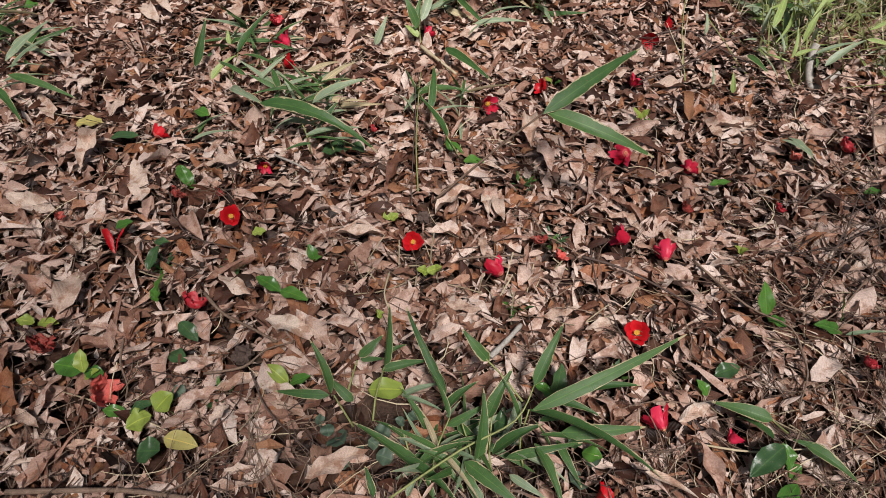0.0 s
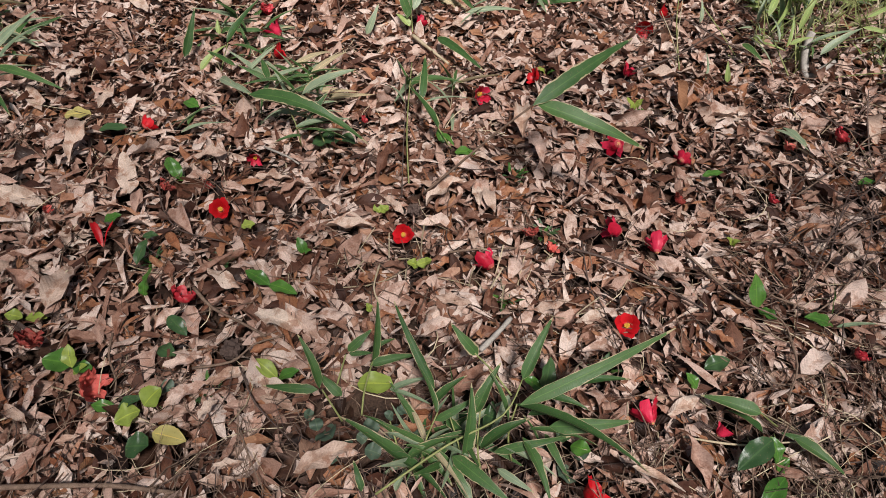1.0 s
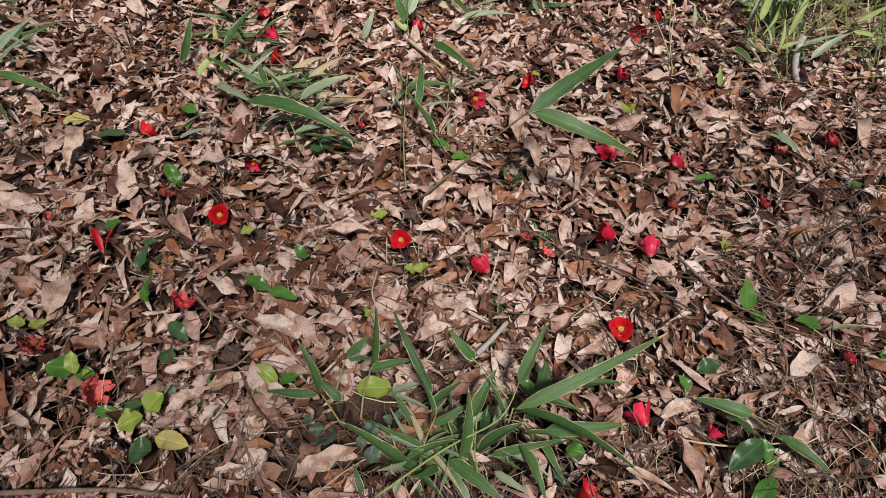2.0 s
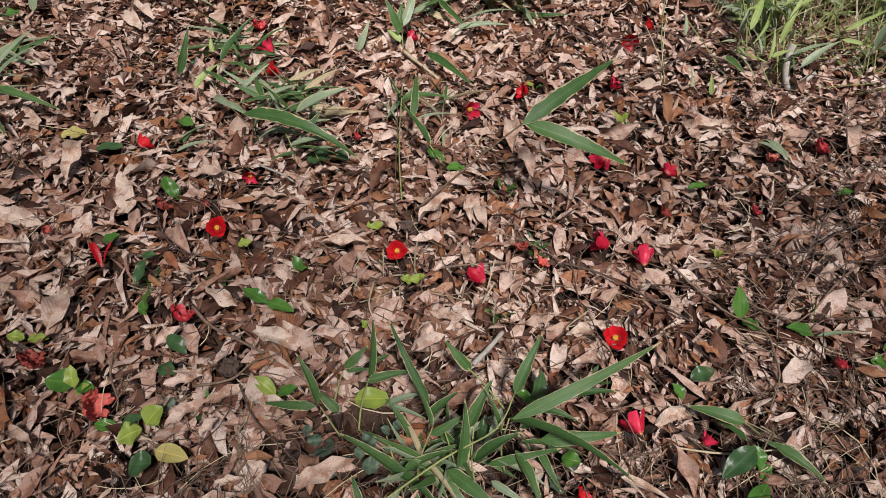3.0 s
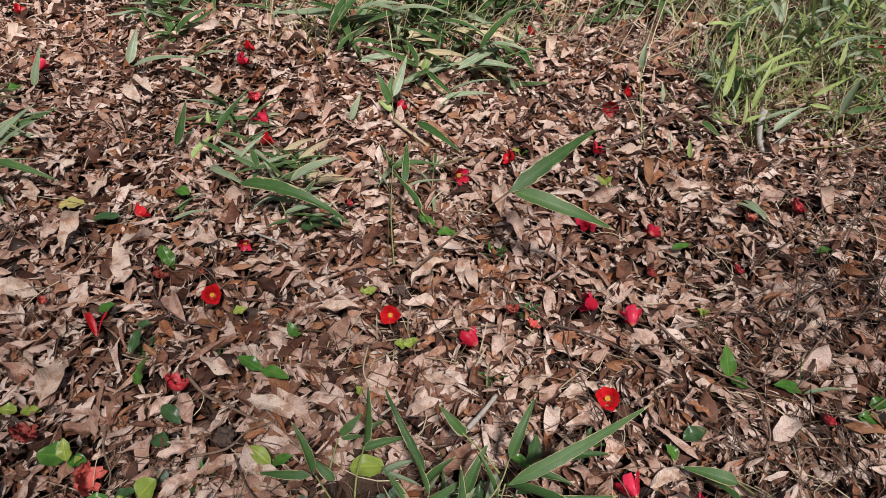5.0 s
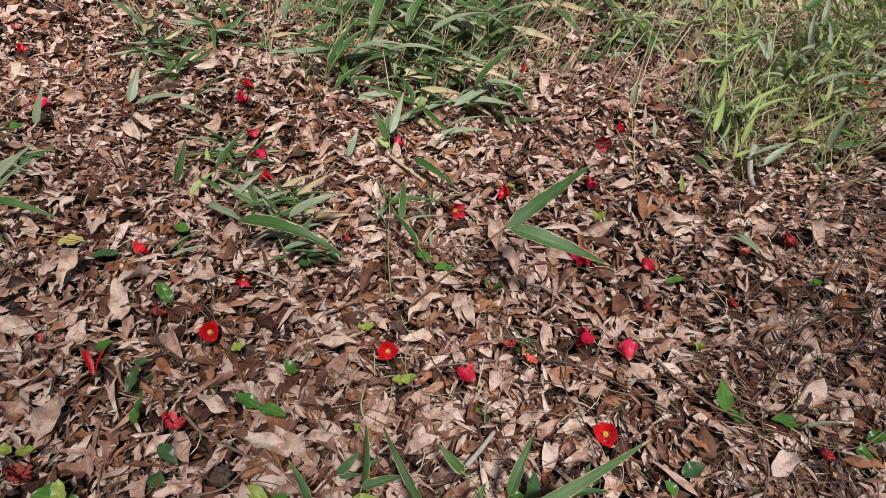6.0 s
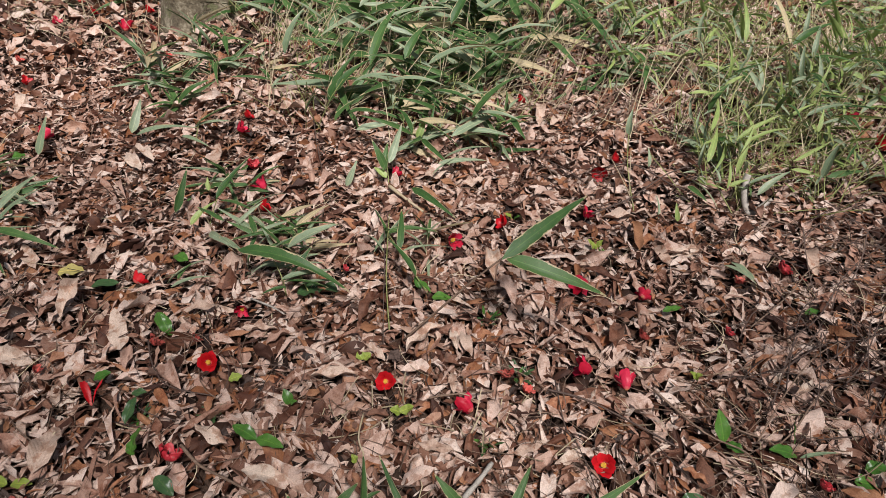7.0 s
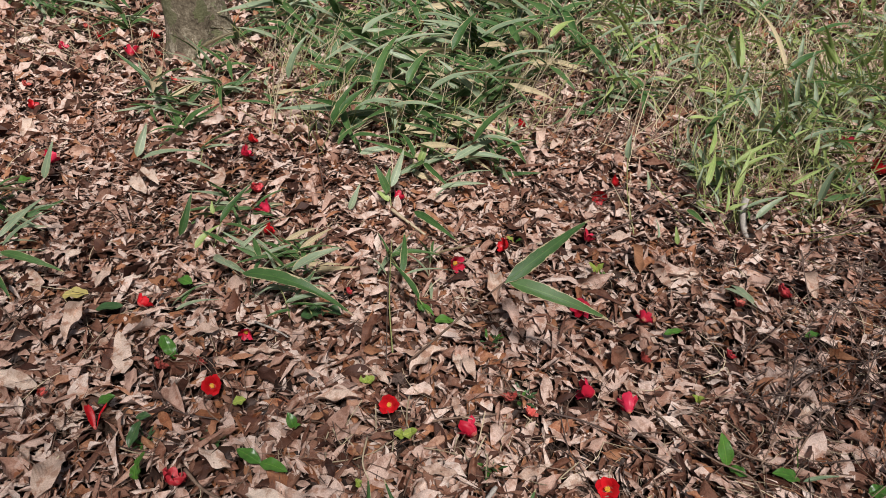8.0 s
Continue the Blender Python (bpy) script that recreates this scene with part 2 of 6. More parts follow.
def tube_mesh(name, points, radius, tip, material, sides=6, knobs=0.0, seed=0):
    """A tapered stick along points, closed at both ends."""
    rng = random.Random(seed)
    pts = [Vector(p) for p in points]
    fine = []
    for i in range(len(pts) - 1):
        a, b, c, d = pts[max(i - 1, 0)], pts[i], pts[i + 1], pts[min(i + 2, len(pts) - 1)]
        for k in range(4):
            s = k / 4
            fine.append(0.5 * (2 * b + (c - a) * s + (2 * a - 5 * b + 4 * c - d) * s * s + (3 * b - a - 3 * c + d) * s ** 3))
    fine.append(pts[-1])
    bm = bmesh.new()
    rings = []
    for i, p in enumerate(fine):
        way = (fine[min(i + 1, len(fine) - 1)] - fine[max(i - 1, 0)]).normalized()
        side = way.orthogonal().normalized()
        other = way.cross(side)
        s = i / (len(fine) - 1)
        r = (radius + (tip - radius) * s) * (1 + knobs * rng.uniform(-1, 1))
        rings.append([bm.verts.new(p + r * (math.cos(a) * side + math.sin(a) * other)) for a in (2 * math.pi * k / sides for k in range(sides))])
    for p, q in zip(rings, rings[1:]):
        shift = min(range(sides), key=lambda n: sum((p[k].co - q[(k + n) % sides].co).length for k in range(sides)))
        for k in range(sides):
            bm.faces.new((p[k], p[(k + 1) % sides], q[(k + 1 + shift) % sides], q[(k + shift) % sides])).smooth = True
    bm.faces.new(rings[0][::-1])
    bm.faces.new(rings[-1])
    bmesh.ops.recalc_face_normals(bm, faces=bm.faces)
    me = bpy.data.meshes.new(name)
    bm.to_mesh(me)
    bm.free()
    me.materials.append(material)
    return me


def blade(plant, a, b, width, material=None, kind="blade", bow=0.10, lean=0.0, name="leaf"):
    """A leaf of a plant from a to b, in the world's metres; bow: how far it arches up; lean: degrees about its length."""
    a, b = Vector(a) - plant.location, Vector(b) - plant.location
    way = b - a
    length = way.length
    side = Vector((0, 0, 1)).cross(way)
    side = side.normalized() if side.length > 0.2 * length else Vector((1, 0, 0))
    side = Matrix.Rotation(radians(lean), 3, way.normalized()) @ side
    up = way.normalized().cross(side)
    rng = np.random.default_rng(int(abs(a.x * 7919 + b.y * 104729) * 1000) % 100000)
    pts = leaf_points(length, width, 12, 4, kind, bow, 0.32 if kind == "blade" else 0.22, rng.uniform(-0.5, 0.5), 0.05, 0, rng, 0.0 if kind == "blade" else 0.22)
    axis = way.normalized()
    me = from_grid(name, [a + axis * p[0] + side * p[1] + up * p[2] for p in pts], 12, 4, material or SASA)
    return part(name, me, plant)


def stalk(plant, points, radius=0.0018, tip=0.001, material=None, name="culm"):
    pts = [Vector(p) - plant.location for p in points]
    return part(name, tube_mesh(name, pts, radius, tip, material or CULM, 5), plant)


# ---- ground ----
def ground():
    s = np.linspace(-1, 1, 181)
    line = np.sinh(s * 7.2) / np.sinh(7.2) * 700
    gx, gy = np.meshgrid(line, line + 1.5)
    z = relief(gx, gy) * np.clip(1 - np.hypot(gx, gy) / 60, 0, 1) - 0.012
    me = bpy.data.meshes.new("ground")
    n = len(s)
    me.from_pydata([tuple(v) for v in np.stack([gx.ravel(), gy.ravel(), z.ravel()], 1)], [],
                   [(r * n + c, r * n + c + 1, (r + 1) * n + c + 1, (r + 1) * n + c) for r in range(n - 1) for c in range(n - 1)])
    me.polygons.foreach_set("use_smooth", [True] * len(me.polygons))
    me.materials.append(SOIL)
    tagged(new("ground", me), "dark humus forest soil under fallen leaves", "ground", kind="structure")


ground()


# ---- fallen flowers ----
def petal_mesh(name, k, spread, tall, wide, flare, crumple, material, rng, half, swell):
    rows, cols = 8, 6
    pts = []
    for r in range(rows + 1):
        u = r / rows
        for c in range(cols + 1):
            v = 2 * c / cols - 1
            s = u * (1 - 0.34 * abs(v) ** 2.4 - 0.07 * (1 - abs(v)) ** 4)
            ang = k + v * radians(half) * (0.72 + 0.28 * math.sin(math.pi * min(1, s + 0.25)))
            rad = 0.001 + wide * s ** swell + flare * s ** 4 + 0.0030 * v * s + spread * min(1.0, 4 * s) + 0.0018 * math.sin(3.2 * v + 2 * k) * s * s
            zz = tall * s
            rad += crumple * rng.uniform(-1, 1) * 0.010 * (0.3 + u)
            zz = zz * (1 - crumple * 0.45) + crumple * rng.uniform(-1, 1) * 0.007 * u
            pts.append((rad * math.cos(ang), rad * math.sin(ang), zz))
    return from_grid(name, pts, rows, cols, material)


def stamens():
    bm = bmesh.new()
    bmesh.ops.create_cone(bm, cap_ends=True, segments=10, radius1=0.0036, radius2=0.0048, depth=0.016, matrix=Matrix.Translation((0, 0, 0.009)))
    me = bpy.data.meshes.new("filament_tube")
    bm.to_mesh(me)
    bm.free()
    me.materials.append(FILAMENT)
    rng = random.Random(5)
    bm = bmesh.new()
    for i in range(34):
        a, r = i * 2.39996, 0.0066 * math.sqrt((i + 0.5) / 34)
        m = Matrix.Translation((r * math.cos(a), r * math.sin(a), 0.0185 + rng.uniform(-0.0015, 0.002)))
        bmesh.ops.create_icosphere(bm, subdivisions=1, radius=rng.uniform(0.0009, 0.0014), matrix=m)
    an = bpy.data.meshes.new("stamen_head")
    bm.to_mesh(an)
    bm.free()
    an.materials.append(ANTHER)
    return me, an


TUBE, ANTHERS = stamens()
FLOWER_KINDS = {  # petals, height, radius, flare, crumple, half a petal's sweep, swell, material, label
    "open": (6, 0.032, 0.020, 0.008, 0.06, 62, 0.50, RED, "fallen red camellia flower, open cup with yellow stamens"),
    "bell": (5, 0.042, 0.0175, 0.008, 0.24, 46, 0.50, ROSE, "fallen rose-red camellia flower lying on leaf litter"),
    "trumpet": (5, 0.046, 0.0185, 0.009, 0.24, 50, 0.62, ROSE, "fallen rose-red camellia flower, ragged mouth spread wide"),
    "split": (2, 0.058, 0.0170, 0.014, 0.10, 34, 0.80, RED, "torn red camellia flower, two long petals spread in a fork"),
    "wide": (5, 0.036, 0.022, 0.006, 0.20, 54, 0.50, RED, "fallen red camellia flower, petals loosening, on dry leaves"),
    "wilted": (6, 0.036, 0.022, -0.004, 0.42, 50, 0.50, WILTED, "wilted rose-red camellia flower crumpled on dry leaves"),
    "faded": (5, 0.036, 0.020, 0.006, 0.42, 46, 0.55, FADED, "faded salmon-red wilted camellia flower on dry leaves"),
    "brown": (7, 0.032, 0.019, -0.002, 0.50, 44, 0.55, BROWNED, "browned shrivelled camellia flower among dry leaves"),
}
FLOWERS = {}
for kind, (count, tall, wide, flare, crumple, half, swell, material, label) in FLOWER_KINDS.items():
    rng = random.Random(len(kind) * 31 + count)
    f = root("camellia_flower", (0, 0, -5), label, "flower", "fallen camellia flowers")
    for i in range(count):
        k = (-0.85, 0.85)[i] if kind == "split" else 2 * math.pi * i / count
        part("petal", petal_mesh("petal", k, 0.0030 * (i % 2), tall * (1 - 0.06 * (i % 3)), wide, flare, crumple, material, rng, half, swell), f)
    if kind in ("open", "bell", "trumpet"):
        t = part("filament_tube", TUBE, f, "pale tube of stamen filaments")
        part("stamen_head", ANTHERS, t, "bright yellow anthers")
    FLOWERS[kind] = f


def flower(kind, x, y, turn, face, size=1.0, lift=0.0, roll=None):
    """turn: degrees that the mouth points to, from x towards y; face: how far the mouth points up, 90 straight up."""
    tall = FLOWER_KINDS[kind][1] * size
    m = Matrix.Rotation(radians(turn), 4, "Z") @ Matrix.Rotation(radians(90 - face), 4, "Y") @ Matrix.Rotation(random.Random(int(x * 997)).uniform(0, 6) if roll is None else roll, 4, "Z")
    up = abs(math.cos(radians(face))) * 0.017 * size + lift + 0.036
    centre = Vector((x, y, rise(x, y) + up + abs(math.sin(radians(face))) * tall * 0.5))
    place = Matrix.Translation(centre) @ m @ Matrix.Scale(size, 4) @ Matrix.Translation((0, 0, -tall / 2 / size))
    copy_thing(FLOWERS[kind], place)
    CLEAR.append((x, y, 0.016 * size))


CLEAR = []   # spots kept free of litter on top: x, y, radius
flower("open", -0.495, 1.003, -70, 58, 0.84)
flower("open", -0.069, 0.927, -95, 55, 0.80)
flower("open", 0.392, 0.695, -110, 62, 0.86)
flower("bell", 0.112, 0.850, 130, 10, 1.09)
flower("bell", 0.404, 0.946, 160, 15, 1.14)
flower("trumpet", 0.495, 0.902, 85, 12, 1.05)
flower("bell", 0.462, 1.232, 100, -50, 1.14)
flower("split", -0.735, 0.915, 92, 58, 1.05, 0.0, 0.0)
flower("trumpet", 0.383, 0.497, 112, 8, 1.05)
flower("bell", 0.125, 1.426, -60, 20, 1.04)
flower("bell", 0.638, 1.211, 60, -20, 0.83)
flower("bell", -0.447, 1.174, -90, 10, 0.73)
flower("wide", 0.279, 1.504, 180, 30, 0.85)
flower("bell", 0.558, 1.550, 20, 60, 0.88)
flower("wide", 0.653, 1.795, -90, 0, 1.04)
flower("wide", 0.741, 1.884, 0, 30, 0.90)
flower("bell", -0.496, 1.758, 150, 40, 1.14)
flower("wide", -0.458, 1.625, 20, 20, 1.00)
flower("wilted", -0.549, 1.909, 0, 60, 0.95)
flower("bell", -0.048, 1.819, 60, 10, 0.83)
flower("wide", -0.764, 1.326, 60, 0, 0.85)
flower("wilted", 1.066, 1.274, 0, 40, 1.00)
flower("wilted", 0.840, 0.627, 30, 40, 0.66)
flower("wilted", -0.517, 0.764, 60, 40, 1.05)
flower("brown", -0.793, 0.658, 40, 50, 1.12)
flower("faded", -0.645, 0.564, 10, 30, 1.23)
flower("brown", 0.220, 0.940, 100, 50, 0.85)
flower("faded", 0.263, 0.896, 10, 60, 0.62)
flower("brown", -0.630, 1.065, 40, 30, 0.85)
flower("brown", -0.539, 1.081, 40, 30, 0.66)
flower("wilted", 0.819, 1.058, 20, 50, 0.62)
flower("faded", 0.921, 1.244, 20, 60, 0.71)
flower("brown", 0.593, 1.061, 20, 20, 0.76)
flower("wilted", -0.185, 1.322, 20, 40, 0.47)
flower("faded", -0.906, 1.014, 10, 40, 0.47)
flower("wide", 0.263, 0.350, 20, 40, 0.95)
flower("bell", 0.515, 0.465, 30, 30, 0.62)
flower("wide", -1.672, 2.667, 20, 40, 1.00)
flower("bell", -1.809, 3.336, 20, 40, 1.09)
flower("bell", -1.412, 3.213, 95, 30, 1.40)
flower("wide", -1.350, 3.410, 30, 40, 1.04)
flower("wide", -1.663, 3.461, 30, 40, 0.90)
flower("faded", -1.814, 3.669, 30, 40, 0.90)
flower("brown", -1.282, 3.228, 30, 40, 0.95)
flower("faded", -1.792, 2.878, 30, 40, 0.85)
flower("bell", -1.346, 2.117, 80, 20, 1.14)
flower("wide", 0.478, 2.403, 20, 30, 0.90)
flower("bell", -0.623, 2.120, 20, 30, 1.04)
flower("wide", -0.620, 2.227, 20, 30, 0.85)
flower("bell", 1.722, 2.092, 20, 50, 1.20)
flower("wide", 1.725, 1.893, 20, 50, 1.42)
flower("faded", 1.620, 2.753, 20, 50, 0.95)
flower("faded", -1.099, 2.860, 20, 50, 0.76)
flower("faded", -0.672, 3.000, 20, 50, 0.76)
flower("brown", 1.103, 1.243, 20, 50, 0.57)
for f in FLOWERS.values():
    for o in (*f.children_recursive, f):
        bpy.data.objects.remove(o)


# ---- dwarf bamboo that can be told apart leaf by leaf ----
def bamboo(x, y, label="dwarf bamboo plant with long pale-edged green blades"):
    return root("dwarf_bamboo", (x, y, rise(x, y)), label, "bamboo", "dwarf bamboo plants")


p = bamboo(-0.126, 0.534, "dwarf bamboo shoot with pale-edged green blades among litter")
stalk(p, [(-0.128, 0.496, 0.060), (-0.122, 0.529, 0.093), (-0.105, 0.557, 0.146)], 0.0022, 0.0013)
stalk(p, [(-0.180, 0.545, 0.061), (-0.160, 0.592, 0.109)], 0.0022, 0.0013)
blade(p, (-0.105, 0.554, 0.140), (-0.098, 0.647, 0.209), 0.021, SASA, "blade", 0.03, 60)
blade(p, (-0.110, 0.554, 0.140), (-0.024, 0.574, 0.138), 0.016, SASA, "blade", 0.08, 8)
blade(p, (0.004, 0.514, 0.127), (-0.068, 0.643, 0.206), 0.015, SASA, "blade", 0.06, -25)
blade(p, (-0.157, 0.601, 0.105), (-0.113, 0.634, 0.129), 0.017, SASA, "blade", 0.08, 29)
blade(p, (-0.156, 0.602, 0.095), (-0.112, 0.603, 0.096), 0.010, SASA, "blade", 0.08, 28)
blade(p, (-0.077, 0.531, 0.089), (0.001, 0.547, 0.106), 0.011, SASA_SHEEN, "blade", 0.08, -4)
blade(p, (-0.077, 0.531, 0.089), (-0.004, 0.508, 0.078), 0.008, SASA_SHEEN, "blade", 0.08, -4)
blade(p, (-0.107, 0.614, 0.097), (-0.071, 0.633, 0.096), 0.010, SASA, "blade", 0.08, -8)
p = bamboo(-0.173, 0.513, "low dwarf bamboo with drooping green blades")
stalk(p, [(-0.164, 0.491, 0.047), (-0.195, 0.522, 0.107)], 0.0022, 0.0013)
blade(p, (-0.201, 0.527, 0.103), (-0.239, 0.598, 0.169), 0.019, SASA, "blade", 0.08, 31)
blade(p, (-0.208, 0.535, 0.083), (-0.313, 0.551, 0.068), 0.017, SASA, "blade", 0.08, -32)
blade(p, (-0.165, 0.527, 0.075), (-0.210, 0.564, 0.097), 0.018, SASA, "blade", 0.08, -28)
p = bamboo(0.054, 0.399, "dwarf bamboo tuft of broad dark green blades with straw edges")
stalk(p, [(0.052, 0.382, 0.052), (0.047, 0.415, 0.094), (0.029, 0.471, 0.113)], 0.0022, 0.0013)
stalk(p, [(0.082, 0.401, 0.053), (0.076, 0.424, 0.094), (0.081, 0.472, 0.134)], 0.0022, 0.0013)
blade(p, (-0.000, 0.494, 0.108), (0.060, 0.529, 0.146), 0.018, SASA, "blade", 0.08, -14)
blade(p, (-0.019, 0.381, 0.077), (-0.158, 0.470, 0.111), 0.029, SASA, "blade", 0.04, 32)
blade(p, (-0.071, 0.414, 0.097), (0.028, 0.338, 0.075), 0.022, SASA, "blade", 0.08, -34)
blade(p, (-0.044, 0.406, 0.088), (0.052, 0.432, 0.119), 0.018, SASA, "blade", 0.08, -24)
blade(p, (0.078, 0.406, 0.128), (0.159, 0.442, 0.163), 0.025, SASA, "blade", 0.08, -24)
blade(p, (0.053, 0.398, 0.108), (0.064, 0.493, 0.188), 0.024, SASA, "blade", 0.05, 40)
blade(p, (0.073, 0.467, 0.129), (0.117, 0.537, 0.176), 0.022, SASA, "blade", 0.08, -11)
blade(p, (0.033, 0.402, 0.108), (0.125, 0.328, 0.107), 0.024, SASA, "blade", 0.08, 15)
blade(p, (0.082, 0.583, 0.122), (0.033, 0.624, 0.164), 0.020, SASA, "blade", 0.08, -33)
blade(p, (0.024, 0.477, 0.088), (0.064, 0.440, 0.089), 0.015, SASA, "blade", 0.08, 28)
blade(p, (-0.118, 0.364, 0.052), (-0.134, 0.409, 0.072), 0.012, SASA, "blade", 0.08, 8)
blade(p, (0.047, 0.374, 0.077), (0.065, 0.332, 0.065), 0.017, SASA_SHEEN, "blade", 0.08, -25)
blade(p, (-0.061, 0.360, 0.065), (-0.043, 0.393, 0.077), 0.012, SASA_SHEEN, "blade", 0.08, -19)
p = bamboo(0.142, 0.434, "dwarf bamboo with large arching blades, one tip dried to straw")
stalk(p, [(0.136, 0.415, 0.055), (0.128, 0.439, 0.106), (0.139, 0.466, 0.166)], 0.0022, 0.0013)
stalk(p, [(-0.092, 0.351, 0.078), (0.023, 0.413, 0.124), (0.116, 0.452, 0.155), (0.152, 0.511, 0.166)], 0.0022, 0.0013)
stalk(p, [(0.143, 0.527, 0.074), (0.107, 0.565, 0.099), (0.076, 0.584, 0.127)], 0.0022, 0.0013)
blade(p, (0.155, 0.519, 0.150), (0.209, 0.610, 0.204), 0.020, SASA, "blade", 0.06, -3)
blade(p, (0.144, 0.466, 0.162), (0.412, 0.579, 0.218), 0.022, SASA, "blade", 0.06, 30)
blade(p, (0.135, 0.468, 0.161), (0.334, 0.354, 0.161), 0.030, SASA, "blade", 0.08, -35)
blade(p, (0.310, 0.365, 0.160), (0.393, 0.334, 0.134), 0.017, PALE, "blade", 0.05, -21)
blade(p, (0.197, 0.449, 0.116), (0.336, 0.452, 0.132), 0.024, SASA, "blade", 0.08, 33)
blade(p, (0.233, 0.526, 0.115), (0.346, 0.532, 0.125), 0.018, SASA, "blade", 0.08, -9)
blade(p, (0.151, 0.432, 0.112), (0.189, 0.332, 0.093), 0.020, SASA, "blade", 0.08, -21)
blade(p, (0.194, 0.449, 0.085), (0.229, 0.374, 0.068), 0.013, SASA, "blade", 0.08, 15)
blade(p, (0.201, 0.519, 0.094), (0.275, 0.491, 0.090), 0.015, SASA, "blade", 0.08, -6)
blade(p, (0.165, 0.476, 0.103), (0.233, 0.473, 0.108), 0.017, SASA, "blade", 0.08, -26)
blade(p, (0.137, 0.525, 0.079), (0.102, 0.450, 0.080), 0.013, SASA_SHEEN, "blade", 0.08, -8)
blade(p, (0.104, 0.416, 0.089), (0.230, 0.431, 0.118), 0.015, SASA, "blade", 0.08, 20)
blade(p, (0.118, 0.422, 0.100), (0.205, 0.375, 0.085), 0.013, SASA_SHEEN, "blade", 0.08, -20)
blade(p, (0.127, 0.453, 0.131), (0.095, 0.523, 0.177), 0.015, SASA, "blade", 0.06, 40)
blade(p, (0.162, 0.446, 0.113), (0.279, 0.420, 0.102), 0.013, SASA, "blade", 0.08, -30)
blade(p, (0.109, 0.392, 0.078), (0.167, 0.355, 0.071), 0.012, SASA_SHEEN, "blade", 0.08, 20)
blade(p, (0.182, 0.428, 0.084), (0.153, 0.467, 0.122), 0.012, SASA, "blade", 0.06, 45)
p = bamboo(-0.027, 0.451, "dwarf bamboo shoots with crossing narrow blades")
stalk(p, [(-0.020, 0.392, 0.053), (-0.014, 0.425, 0.094), (0.009, 0.467, 0.134)], 0.0022, 0.0013)
stalk(p, [(-0.049, 0.402, 0.052), (-0.063, 0.439, 0.082), (-0.073, 0.466, 0.102)], 0.0022, 0.0013)
blade(p, (0.009, 0.469, 0.129), (-0.029, 0.539, 0.178), 0.013, SASA, "blade", 0.05, 45)
blade(p, (0.005, 0.459, 0.119), (0.081, 0.491, 0.148), 0.013, SASA, "blade", 0.08, 30)
blade(p, (-0.015, 0.427, 0.089), (-0.082, 0.448, 0.097), 0.013, SASA_SHEEN, "blade", 0.08, 10)
blade(p, (-0.019, 0.417, 0.089), (0.033, 0.368, 0.067), 0.015, SASA, "blade", 0.08, -20)
blade(p, (-0.063, 0.447, 0.088), (-0.122, 0.476, 0.104), 0.012, SASA, "blade", 0.08, 30)
p = bamboo(-0.319, 1.324, "dwarf bamboo with long blades bent down to the litter")
stalk(p, [(-0.299, 1.269, 0.061), (-0.331, 1.291, 0.112), (-0.464, 1.323, 0.144)], 0.0022, 0.0013)
blade(p, (-0.465, 1.305, 0.159), (-0.164, 1.201, 0.085), 0.038, SASA, "blade", 0.16, 10)
blade(p, (-0.336, 1.319, 0.148), (-0.197, 1.361, 0.194), 0.040, SASA_SHEEN, "blade", 0.06, 0)
blade(p, (-0.397, 1.336, 0.116), (-0.274, 1.375, 0.155), 0.016, SASA_SHEEN, "blade", 0.08, -25)
blade(p, (-0.381, 1.267, 0.105), (-0.232, 1.279, 0.124), 0.020, SASA_SHEEN, "blade", 0.08, -24)
blade(p, (-0.357, 1.240, 0.095), (-0.216, 1.245, 0.110), 0.018, SASA, "blade", 0.08, -25)
blade(p, (-0.432, 1.364, 0.114), (-0.362, 1.425, 0.138), 0.016, SASA_SHEEN, "blade", 0.08, -35)
blade(p, (-0.410, 1.308, 0.104), (-0.315, 1.275, 0.107), 0.018, SASA_SHEEN, "blade", 0.08, 11)
blade(p, (-0.324, 1.233, 0.114), (-0.265, 1.284, 0.155), 0.014, SASA_SHEEN, "blade", 0.08, -22)
p = bamboo(-0.652, 1.607, "dwarf bamboo shoots with narrow upright green blades")
stalk(p, [(-0.627, 1.548, 0.036), (-0.612, 1.592, 0.076), (-0.594, 1.619, 0.118)], 0.0022, 0.0013)
blade(p, (-0.599, 1.612, 0.113), (-0.498, 1.716, 0.197), 0.027, SASA, "blade", 0.04, -5)
blade(p, (-0.736, 1.613, 0.064), (-0.696, 1.701, 0.170), 0.024, SASA, "blade", 0.03, 50)
blade(p, (-0.664, 1.528, 0.077), (-0.596, 1.599, 0.113), 0.024, SASA_YOUNG, "blade", 0.08, 1)
blade(p, (-0.512, 1.548, 0.111), (-0.346, 1.587, 0.144), 0.024, SASA_SHEEN, "blade", 0.08, -30)
blade(p, (-0.599, 1.627, 0.092), (-0.467, 1.531, 0.119), 0.016, SASA, "blade", 0.08, -3)
blade(p, (-0.591, 1.470, 0.091), (-0.469, 1.329, 0.139), 0.020, SASA_SHEEN, "blade", 0.08, 33)
blade(p, (-0.489, 1.518, 0.117), (-0.407, 1.434, 0.110), 0.016, SASA_SHEEN, "blade", 0.08, -17)
blade(p, (-0.638, 1.677, 0.100), (-0.643, 1.708, 0.131), 0.014, SASA_YOUNG, "blade", 0.08, -15)
blade(p, (-0.583, 1.530, 0.110), (-0.468, 1.505, 0.129), 0.014, SASA, "blade", 0.08, -30)
blade(p, (-0.485, 1.508, 0.127), (-0.386, 1.550, 0.170), 0.012, SASA_SHEEN, "blade", 0.08, -26)
